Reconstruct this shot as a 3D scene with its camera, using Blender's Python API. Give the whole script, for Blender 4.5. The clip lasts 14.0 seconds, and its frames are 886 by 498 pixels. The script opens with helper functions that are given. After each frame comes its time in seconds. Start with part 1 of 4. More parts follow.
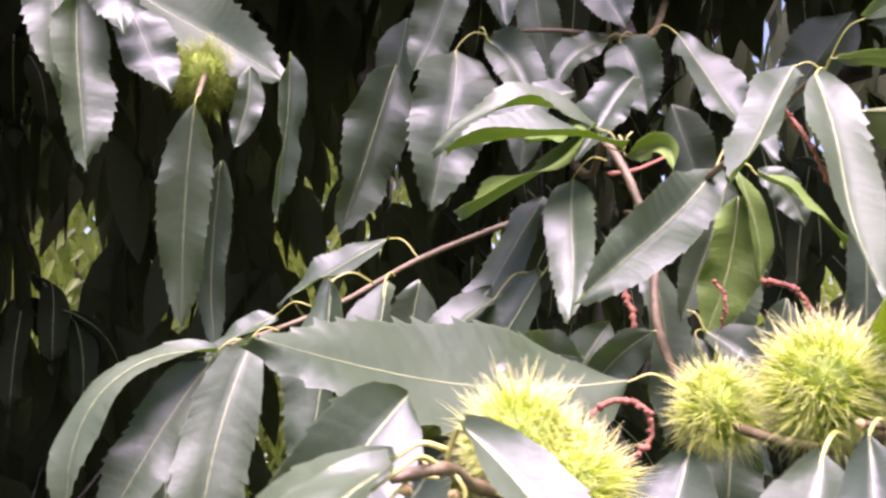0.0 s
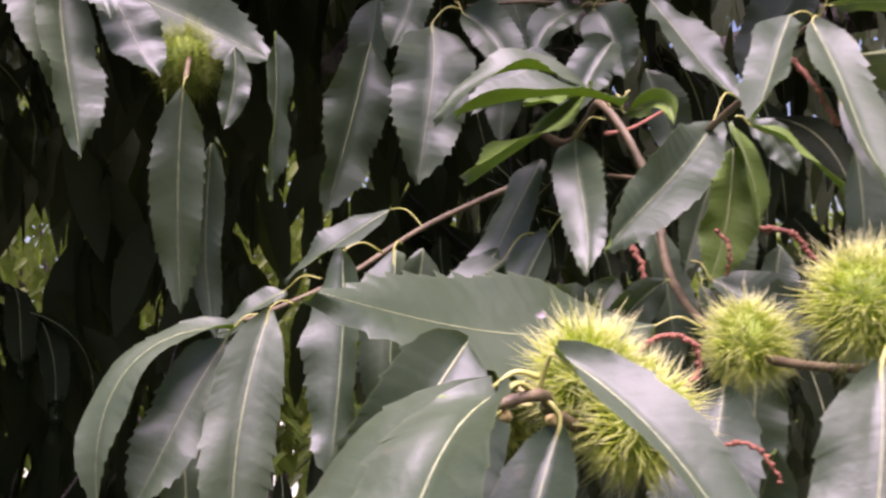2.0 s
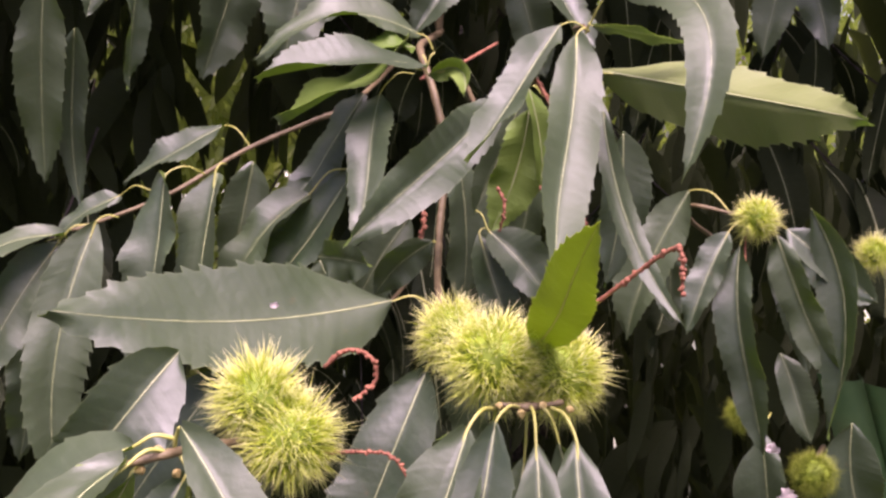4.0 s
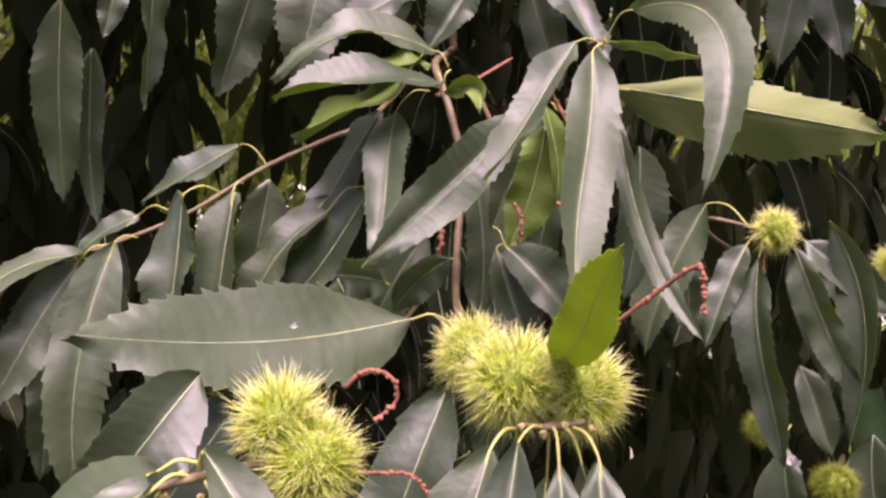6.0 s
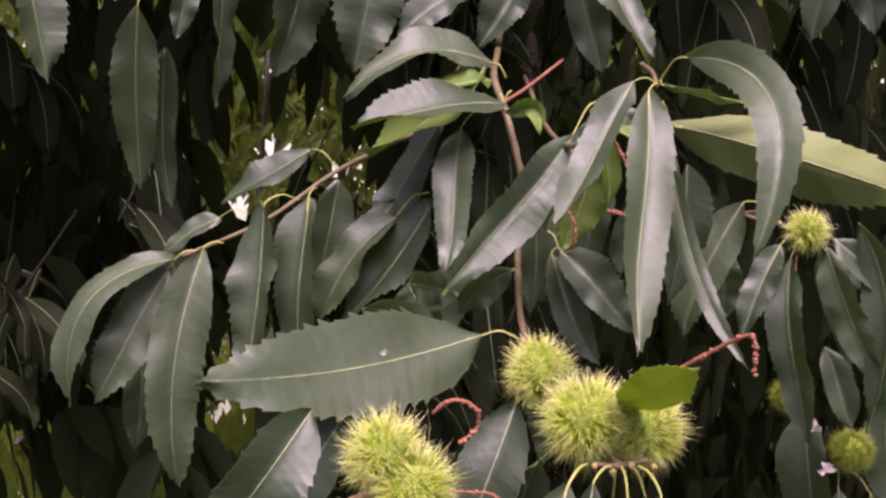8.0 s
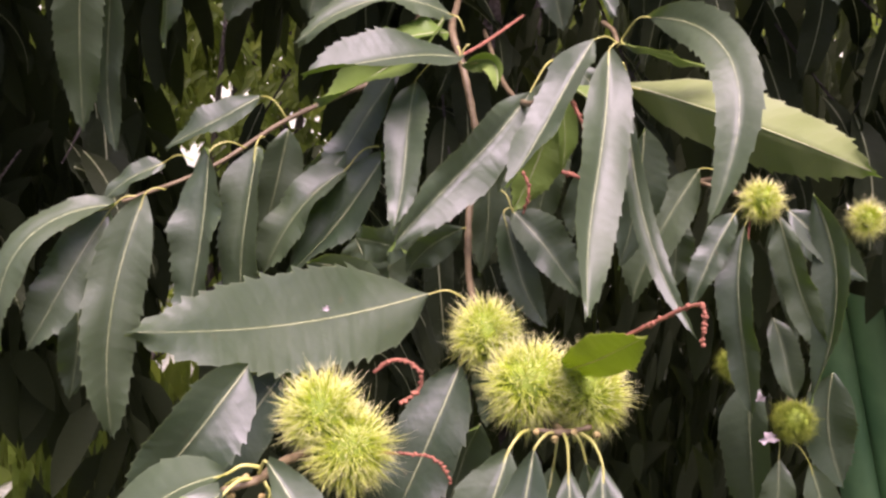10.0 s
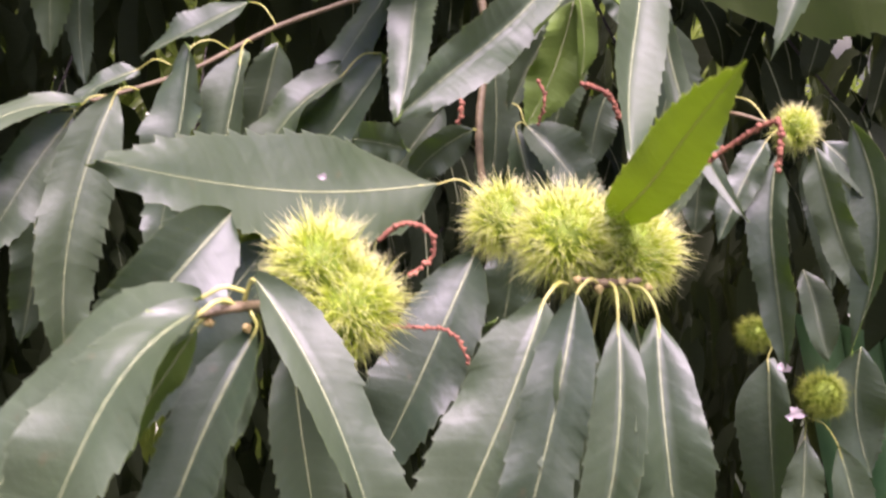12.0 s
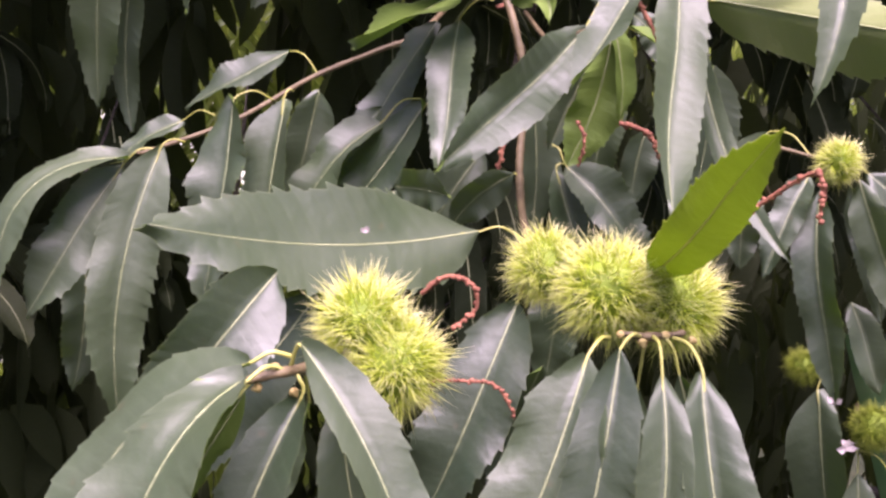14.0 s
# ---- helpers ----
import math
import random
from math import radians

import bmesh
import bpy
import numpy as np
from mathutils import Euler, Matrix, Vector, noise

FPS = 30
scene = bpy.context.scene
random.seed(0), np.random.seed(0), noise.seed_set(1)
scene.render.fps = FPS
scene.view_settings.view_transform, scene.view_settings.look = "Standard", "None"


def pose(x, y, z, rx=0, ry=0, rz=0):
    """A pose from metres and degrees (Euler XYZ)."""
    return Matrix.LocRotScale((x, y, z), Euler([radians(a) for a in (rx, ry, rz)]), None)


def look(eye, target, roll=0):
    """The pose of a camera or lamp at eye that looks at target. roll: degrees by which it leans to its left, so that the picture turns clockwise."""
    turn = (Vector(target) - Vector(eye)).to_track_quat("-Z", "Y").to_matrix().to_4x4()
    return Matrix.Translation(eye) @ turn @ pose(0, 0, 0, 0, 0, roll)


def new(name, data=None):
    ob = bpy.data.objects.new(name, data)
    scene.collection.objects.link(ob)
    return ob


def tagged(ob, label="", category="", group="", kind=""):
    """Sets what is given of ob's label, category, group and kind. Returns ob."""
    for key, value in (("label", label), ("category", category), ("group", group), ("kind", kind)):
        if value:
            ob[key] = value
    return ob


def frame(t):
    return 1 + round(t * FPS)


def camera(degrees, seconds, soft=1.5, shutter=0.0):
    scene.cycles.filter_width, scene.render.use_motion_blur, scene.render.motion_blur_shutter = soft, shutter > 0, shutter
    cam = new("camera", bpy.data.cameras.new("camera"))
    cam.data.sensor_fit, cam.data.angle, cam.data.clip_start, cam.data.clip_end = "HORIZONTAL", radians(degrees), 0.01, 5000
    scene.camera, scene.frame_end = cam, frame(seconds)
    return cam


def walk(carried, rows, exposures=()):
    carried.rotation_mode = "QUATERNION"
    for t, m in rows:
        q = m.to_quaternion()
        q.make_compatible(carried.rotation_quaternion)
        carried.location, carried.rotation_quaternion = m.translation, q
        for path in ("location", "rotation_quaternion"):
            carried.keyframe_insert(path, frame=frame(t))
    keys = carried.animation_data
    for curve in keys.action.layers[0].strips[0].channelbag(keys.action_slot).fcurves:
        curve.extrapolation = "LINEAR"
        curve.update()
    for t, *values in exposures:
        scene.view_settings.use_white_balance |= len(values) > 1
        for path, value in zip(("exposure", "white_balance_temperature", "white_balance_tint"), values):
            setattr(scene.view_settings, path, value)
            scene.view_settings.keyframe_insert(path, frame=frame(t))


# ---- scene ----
cam = camera(46.1, 14.0, soft=2.6, shutter=0.4)
METRES, EYE, TILT, LEAN, TURN = 1.0, 1.7, 6.0, 0.0, 0.0
ROWS = [
    (0.0, 0.0, 0.0, 0.0, 0.0, 0.0, -0.0),
    (0.5, -0.0251, -0.0055, 0.0241, -0.66, -2.71, 0.78),
    (1.0, -0.0238, 0.0009, 0.0085, -1.29, -2.29, 2.41),
    (1.5, -0.0445, 0.0119, -0.0126, -1.64, -2.08, 3.57),
    (2.0, -0.0412, -0.0082, -0.0142, -3.27, -0.59, 3.11),
    (2.5, -0.0156, -0.0486, 0.076, -4.9, -3.8, 1.5),
    (3.0, 0.0122, -0.0819, 0.1135, -4.38, -7.1, 0.11),
    (3.5, -0.0018, -0.0829, 0.143, -6.51, -12.43, -2.32),
    (4.0, 0.0743, -0.0788, 0.1179, -3.31, -14.76, -2.41),
    (6.5, 0.0683, -0.0773, 0.1272, -2.76, -14.21, -1.63),
    (7.0, 0.0432, -0.1, 0.1711, -2.2, -16.84, -2.53),
    (7.5, 0.0051, -0.1091, 0.215, -4.06, -19.58, -2.75),
    (8.0, 0.0315, -0.1129, 0.2199, -2.19, -20.53, -1.36),
    (8.5, 0.0209, -0.1219, 0.2115, -4.63, -21.32, -5.23),
    (9.0, 0.0504, -0.1138, 0.222, -3.34, -23.12, -4.39),
    (11.5, 0.0123, -0.0718, 0.1316, -4.73, -19.88, -4.6),
    (12.0, 0.0292, -0.0618, 0.0796, -4.78, -18.05, -5.72),
    (12.5, 0.0551, -0.0573, 0.0532, -3.01, -17.2, -3.4),
    (13.0, 0.0119, -0.0538, 0.0656, -5.04, -17.07, -6.22),
    (13.5, 0.0385, -0.0607, 0.0828, -3.46, -16.73, -4.88),
    (14.0, 0.0283, -0.0609, 0.0952, -2.86, -17.13, -3.87),
]
walk(cam, [(t, pose(0, 0, EYE, TILT, LEAN, TURN) @ pose(METRES * x, METRES * y, METRES * z, 90 + pitch, roll, yaw)) for t, x, y, z, yaw, pitch, roll in ROWS],
     exposures=[(0.0, 2.42, 6490, 49), (0.5, 2.47, 6490, 49), (1.0, 2.42, 6650, 47), (1.5, 1.82, 6500, 43), (2.0, 1.75, 6640, 45), (2.5, 1.42, 7120, 50), (3.0, 1.38, 7100, 50), (3.5, 1.48, 7060, 47), (4.0, 1.69, 7120, 46),
                (6.5, 1.66, 7260, 46), (7.5, 1.50, 7160, 45), (8.0, 1.35, 7060, 45), (8.5, 1.56, 7060, 44), (9.0, 1.66, 7060, 43), (11.5, 1.82, 6750, 41), (12.5, 2.20, 6650, 43), (13.0, 2.20, 6650, 43), (14.0, 1.94, 6750, 44)])

# ---- sky and sun: bright overcast, light from behind and above the camera ----
SUN_UP, SUN_TURN = 68, 176
world = bpy.data.worlds.new("overcast_sky")
scene.world = world
world.use_nodes = True
wn, wl = world.node_tree.nodes, world.node_tree.links
sky = wn.new("ShaderNodeTexSky")
sky.sky_type, sky.sun_disc = "NISHITA", False
sky.sun_elevation, sky.sun_rotation = radians(SUN_UP), radians(SUN_TURN)
sky.dust_density, sky.air_density = 2.5, 1.0
haze = wn.new("ShaderNodeHueSaturation")
haze.inputs["Saturation"].default_value = 1.0
wl.new(sky.outputs[0], haze.inputs["Color"])
wl.new(haze.outputs[0], wn["Background"].inputs[0])
wn["Background"].inputs[1].default_value = 0.055
sun = new("sun", bpy.data.lights.new("sun", "SUN"))
sun.data.energy, sun.data.angle, sun.data.color = 3.5, radians(50), (0.955, 0.90, 1.0)
turn, up = radians(SUN_TURN), radians(SUN_UP)
sun.matrix_world = look((math.sin(turn) * math.cos(up) * 20, math.cos(turn) * math.cos(up) * 20, math.sin(up) * 20), (0, 0, 0))
scene.view_settings.exposure = 0.0


# ---- materials ----
def material(name, rough=0.5, spec=0.5):
    m = bpy.data.materials.new(name)
    m.use_nodes = True
    n, l = m.node_tree.nodes, m.node_tree.links
    b = n["Principled BSDF"]
    b.inputs["Roughness"].default_value = rough
    b.inputs["Specular IOR Level"].default_value = spec
    return m, n, l, b


def noise_node(n, l, scale, detail=3.0, rough=0.55, space="Object"):
    c = n.new("ShaderNodeTexCoord")
    t = n.new("ShaderNodeTexNoise")
    t.inputs["Scale"].default_value, t.inputs["Detail"].default_value, t.inputs["Roughness"].default_value = scale, detail, rough
    l.new(c.outputs[space], t.inputs["Vector"])
    return t


def ramp_node(n, l, source, stops):
    r = n.new("ShaderNodeValToRGB")
    e = r.color_ramp.elements
    while len(e) < len(stops):
        e.new(0.5)
    for k, (p, c) in zip(e, stops):
        k.position, k.color = p, (*c, 1)
    l.new(source, r.inputs[0])
    return r.outputs[0]


def maths(n, l, op, a, b=None, c=None):
    m = n.new("ShaderNodeMath")
    m.operation = op
    for i, v in enumerate((a, b, c)):
        if v is None:
            continue
        if hasattr(v, "links"):
            l.new(v, m.inputs[i])
        else:
            m.inputs[i].default_value = v
    return m.outputs[0]


def blend(n, l, fac, a, b, mode="MIX"):
    m = n.new("ShaderNodeMix")
    m.data_type, m.blend_type = "RGBA", mode
    for i, v in ((0, fac), (6, a), (7, b)):
        if hasattr(v, "links"):
            l.new(v, m.inputs[i])
        else:
            m.inputs[i].default_value = v if i == 0 else (*v, 1)
    return m.outputs[2]


VEINS = 17  # pairs of side veins, each ending in a tooth of the margin


def leaf_material(name, dark, light, vein, rough, thin, bump=0.5, spec=0.5, blotch=0.0, coat=0.0, glow=(0.5, 0.68, 0.12)):
    m, n, l, b = material(name, rough, spec)
    uv = n.new("ShaderNodeUVMap")
    sep = n.new("ShaderNodeSeparateXYZ")
    l.new(uv.outputs[0], sep.inputs[0])
    f = maths(n, l, "FRACT", maths(n, l, "MULTIPLY", sep.outputs[1], float(VEINS)))
    away = maths(n, l, "ABSOLUTE", maths(n, l, "SUBTRACT", f, 0.78))
    line = maths(n, l, "SUBTRACT", 1.0, maths(n, l, "MINIMUM", maths(n, l, "MULTIPLY", away, 6.0), 1.0))
    soft = noise_node(n, l, 28.0, 4.0)
    grain = noise_node(n, l, 420.0, 3.0)
    info = n.new("ShaderNodeObjectInfo")
    tone = maths(n, l, "MULTIPLY_ADD", info.outputs["Random"], 0.75, maths(n, l, "MULTIPLY", soft.outputs["Fac"], 0.6))
    col = ramp_node(n, l, tone, [(0.2, dark), (0.95, light)])
    col = blend(n, l, maths(n, l, "MULTIPLY", line, 0.055), col, vein)
    rim = maths(n, l, "ABSOLUTE", maths(n, l, "MULTIPLY_ADD", sep.outputs[0], 2.0, -1.0))
    rim = maths(n, l, "MINIMUM", maths(n, l, "MAXIMUM", maths(n, l, "MULTIPLY_ADD", rim, 25.0, -24.0), 0.0), 1.0)
    col = blend(n, l, maths(n, l, "MULTIPLY", rim, 0.45), col, vein)
    if blotch:
        spots = noise_node(n, l, 90.0, 2.0)
        mask = ramp_node(n, l, spots.outputs["Fac"], [(0.70, (0, 0, 0)), (0.76, (1, 1, 1))])
        col = blend(n, l, maths(n, l, "MULTIPLY", mask, blotch), col, (0.16, 0.09, 0.04))
    b.inputs["Coat Weight"].default_value, b.inputs["Coat Roughness"].default_value = coat, 0.55
    l.new(col, b.inputs["Base Color"])
    l.new(ramp_node(n, l, soft.outputs["Fac"], [(0.25, (rough - 0.06,) * 3), (0.8, (rough + 0.16,) * 3)]), b.inputs["Roughness"])
    height = maths(n, l, "MULTIPLY_ADD", line, -0.09, maths(n, l, "MULTIPLY", grain.outputs["Fac"], 0.5))
    bp = n.new("ShaderNodeBump")
    bp.inputs["Strength"].default_value, bp.inputs["Distance"].default_value = bump, 0.0012
    l.new(height, bp.inputs["Height"])
    swell = noise_node(n, l, 62.0, 2.0)
    puff = n.new("ShaderNodeBump")
    puff.inputs["Strength"].default_value, puff.inputs["Distance"].default_value = 0.11, 0.009
    l.new(swell.outputs["Fac"], puff.inputs["Height"])
    l.new(puff.outputs[0], bp.inputs["Normal"])
    l.new(bp.outputs[0], b.inputs["Normal"])
    tr = n.new("ShaderNodeBsdfTranslucent")
    l.new(blend(n, l, maths(n, l, "MULTIPLY", soft.outputs["Fac"], 0.6), glow, col), tr.inputs[0])
    l.new(bp.outputs[0], tr.inputs["Normal"])
    mix = n.new("ShaderNodeMixShader")
    mix.inputs[0].default_value = thin
    l.new(b.outputs[0], mix.inputs[1])
    l.new(tr.outputs[0], mix.inputs[2])
    l.new(mix.outputs[0], n["Material Output"].inputs[0])
    return m


LEAF_TOP = leaf_material("leaf_top_glossy_green", (0.016, 0.037, 0.014), (0.051, 0.081, 0.034), (0.15, 0.19, 0.10), 0.50, 0.22, bump=0.25, spec=0.95, blotch=0.2, coat=0.16)
LEAF_UNDER = leaf_material("leaf_underside_pale_green", (0.12, 0.21, 0.035), (0.21, 0.31, 0.070), (0.30, 0.38, 0.14), 0.50, 0.45, bump=0.5, spec=0.5, glow=(0.36, 0.58, 0.07))
# leaf green with deep shade put into the colour: crown, back sprays, weeds
LEAF_SHADED = leaf_material("leaf_green_shade_darkened", (0.016, 0.024, 0.010), (0.036, 0.046, 0.020), (0.10, 0.12, 0.06), 0.60, 0.08, spec=0.16)
# underside green made paler: the sky's reflection is put into this leaf's colour
LEAF_PALED = leaf_material("leaf_underside_paled_by_sky", (0.20, 0.25, 0.085), (0.29, 0.335, 0.145), (0.42, 0.45, 0.25), 0.50, 0.40, bump=0.4, spec=0.5, glow=(0.34, 0.56, 0.06))
LEAF_YOUNG = leaf_material("leaf_underside_yellow_green", (0.17, 0.24, 0.030), (0.28, 0.34, 0.06), (0.42, 0.46, 0.16), 0.48, 0.5, bump=0.4, spec=0.5, glow=(0.50, 0.66, 0.08))
# yellow-green whose wide range holds painted shade and sunlight
FAR_GREEN = leaf_material("leaf_yellow_green_sun_to_shade", (0.018, 0.034, 0.005), (0.22, 0.27, 0.035), (0.24, 0.28, 0.08), 0.45, 0.4)


def plain_material(name, stops, scale, rough, bump=0.3, distance=0.0008, spec=0.5, thin=0.0):
    m, n, l, b = material(name, rough, spec)
    t = noise_node(n, l, scale, 5.0)
    col = ramp_node(n, l, t.outputs["Fac"], stops)
    l.new(col, b.inputs["Base Color"])
    fine = noise_node(n, l, scale * 6, 3.0)
    bp = n.new("ShaderNodeBump")
    bp.inputs["Strength"].default_value, bp.inputs["Distance"].default_value = bump, distance
    l.new(fine.outputs["Fac"], bp.inputs["Height"])
    l.new(bp.outputs[0], b.inputs["Normal"])
    if thin:
        tr = n.new("ShaderNodeBsdfTranslucent")
        l.new(col, tr.inputs[0])
        mix = n.new("ShaderNodeMixShader")
        mix.inputs[0].default_value = thin
        l.new(b.outputs[0], mix.inputs[1])
        l.new(tr.outputs[0], mix.inputs[2])
        l.new(mix.outputs[0], n["Material Output"].inputs[0])
    return m


RIB = plain_material("midrib_cream_yellow", [(0.3, (0.28, 0.33, 0.14)), (0.7, (0.44, 0.48, 0.25))], 60, 0.45)
PETIOLE = plain_material("petiole_yellow_green", [(0.3, (0.35, 0.37, 0.07)), (0.7, (0.53, 0.51, 0.17))], 60, 0.45)
TWIG = plain_material("twig_red_brown", [(0.3, (0.080, 0.057, 0.026)), (0.6, (0.16, 0.120, 0.058)), (0.8, (0.25, 0.205, 0.11))], 90, 0.6, 0.6)
CATKIN = plain_material("catkin_dry_rust_red", [(0.3, (0.15, 0.05, 0.028)), (0.7, (0.38, 0.15, 0.085))], 140, 0.75, 0.8)


def spine_material(name, foot, body, tip):
    """Spines that pale from their foot to their tip."""
    m, n, l, b = material(name, 0.45, 0.5)
    uv = n.new("ShaderNodeUVMap")
    sep = n.new("ShaderNodeSeparateXYZ")
    l.new(uv.outputs[0], sep.inputs[0])
    patch = noise_node(n, l, 70.0, 3.0)
    along = maths(n, l, "ADD", sep.outputs[0], maths(n, l, "MULTIPLY_ADD", patch.outputs["Fac"], 0.5, -0.25))
    col = ramp_node(n, l, along, [(0.12, foot), (0.42, body), (0.95, tip)])
    l.new(col, b.inputs["Base Color"])
    tr = n.new("ShaderNodeBsdfTranslucent")
    l.new(col, tr.inputs[0])
    mix = n.new("ShaderNodeMixShader")
    mix.inputs[0].default_value = 0.35
    l.new(b.outputs[0], mix.inputs[1])
    l.new(tr.outputs[0], mix.inputs[2])
    l.new(mix.outputs[0], n["Material Output"].inputs[0])
    return m


SPINE = spine_material("bur_spine_lime", (0.42, 0.55, 0.03), (0.66, 0.74, 0.12), (0.86, 0.84, 0.48))
SPINE_DULL = spine_material("bur_spine_olive", (0.16, 0.23, 0.015), (0.27, 0.35, 0.03), (0.37, 0.42, 0.08))
BUD = plain_material("bud_scale_tan", [(0.3, (0.28, 0.19, 0.06)), (0.7, (0.50, 0.42, 0.17))], 220, 0.6, 0.5)
SHELL = plain_material("bur_shell_green", [(0.3, (0.13, 0.20, 0.012)), (0.7, (0.24, 0.33, 0.025))], 80, 0.7)
PETAL = plain_material("withered_petal_pink", [(0.3, (0.56, 0.47, 0.46)), (0.7, (0.68, 0.61, 0.58))], 80, 0.7, thin=0.2)
BARK = plain_material("bark_grey_brown", [(0.3, (0.035, 0.028, 0.022)), (0.6, (0.09, 0.075, 0.06)), (0.8, (0.15, 0.13, 0.10))], 14, 0.9, 1.0, 0.02)
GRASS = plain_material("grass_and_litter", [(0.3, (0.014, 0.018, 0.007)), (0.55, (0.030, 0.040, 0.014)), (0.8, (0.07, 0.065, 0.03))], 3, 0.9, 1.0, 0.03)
# pale ground, added so that light glints through the foliage gaps
GLINT_GROUND = plain_material("pale_glint_ground", [(0.3, (0.30, 0.33, 0.22)), (0.5, (0.42, 0.45, 0.33)), (0.7, (0.58, 0.60, 0.48))], 30, 0.9, 0.8, 0.01)
FENCE = plain_material("green_painted_sheet", [(0.3, (0.10, 0.24, 0.10)), (0.6, (0.17, 0.33, 0.14)), (0.85, (0.30, 0.40, 0.20))], 7, 0.5, 0.15, 0.002)


# ---- mesh helpers ----
def mesh_object(name, verts, faces, mats, parent=None, label="", smooth=True, uvs=None, slots=None):
    me = bpy.data.meshes.new(name)
    me.from_pydata([tuple(v) for v in verts], [], faces)
    for m in mats:
        me.materials.append(m)
    if smooth:
        me.polygons.foreach_set("use_smooth", [True] * len(me.polygons))
    if slots is not None:
        me.polygons.foreach_set("material_index", slots)
    if uvs is not None:
        layer = me.uv_layers.new(name="UVMap")
        flat = np.array(uvs, dtype=np.float32)[[i for f in faces for i in f]]
        layer.data.foreach_set("uv", flat.ravel())
    me.update()
    ob = new(name, me)
    if parent is not None:
        ob.parent = parent
    if label:
        tagged(ob, label)
    return ob


def empty(name, at, label, category, group="", kind=""):
    ob = new(name)
    ob.location = at
    ob.empty_display_size = 0.02
    tagged(ob, label, category, group, kind)
    return ob


def unit(v):
    v = np.asarray(v, float)
    return v / max(1e-9, np.linalg.norm(v))


def smooth_path(points, steps):
    """Catmull-Rom through the points."""
    p = [np.array(q, float) for q in points]
    p = [2 * p[0] - p[1]] + p + [2 * p[-1] - p[-2]]
    out = []
    for i in range(1, len(p) - 2):
        for k in range(steps):
            t = k / steps
            a, b, c, d = p[i - 1], p[i], p[i + 1], p[i + 2]
            out.append(0.5 * (2 * b + (c - a) * t + (2 * a - 5 * b + 4 * c - d) * t * t + (3 * b - a - 3 * c + d) * t ** 3))
    out.append(p[-2])
    return out


def tube(points, radii, sides=6, knobs=0.0, rng=None):
    """Verts and faces of a tapered tube with closed ends."""
    pts = np.array(points)
    n = len(pts)
    rad = np.interp(np.linspace(0, 1, n), np.linspace(0, 1, len(radii)), radii)
    verts, faces = [], []
    side = None
    for i in range(n):
        d = unit(pts[min(i + 1, n - 1)] - pts[max(i - 1, 0)])
        if side is None:
            side = unit(np.cross(d, (0.3, 0.2, 0.93)))
        side = unit(side - d * (side @ d))
        other = np.cross(d, side)
        r = rad[i]
        if knobs and rng:
            r *= 1 + knobs * (rng.random() - 0.4) if i % 2 else 1 - 0.3 * knobs
        for k in range(sides):
            a = 2 * math.pi * k / sides
            verts.append(pts[i] + r * (math.cos(a) * side + math.sin(a) * other))
    for i in range(n - 1):
        for k in range(sides):
            a, b = i * sides + k, i * sides + (k + 1) % sides
            faces.append((a, b, b + sides, a + sides))
    faces.append(tuple(range(sides))[::-1])
    faces.append(tuple(range((n - 1) * sides, n * sides)))
    return verts, faces


# ---- the leaf of the sweet chestnut ----
VIEW = np.array((0.03, -0.12, 1.95))  # open side of the tree, to which the leaves turn


SHAPE = ((0, 0.03, 0.08, 0.16, 0.28, 0.42, 0.56, 0.70, 0.82, 0.91, 0.97, 1.0), (0.05, 0.25, 0.54, 0.82, 0.97, 1.0, 0.97, 0.85, 0.61, 0.33, 0.10, 0.0))  # half width along the blade


def leaf_curve(base, mid, tip, n=60):
    b, m, t = (np.array(v, float) for v in (base, mid, tip))
    a, c = np.linalg.norm(m - b), np.linalg.norm(t - m)
    k = min(0.7, max(0.3, a / (a + c)))
    s = np.linspace(0, 1, n)[:, None]
    ctrl = (m - (1 - k) ** 2 * b - k * k * t) / (2 * k * (1 - k))
    return (1 - s) ** 2 * b + 2 * s * (1 - s) * ctrl + s * s * t


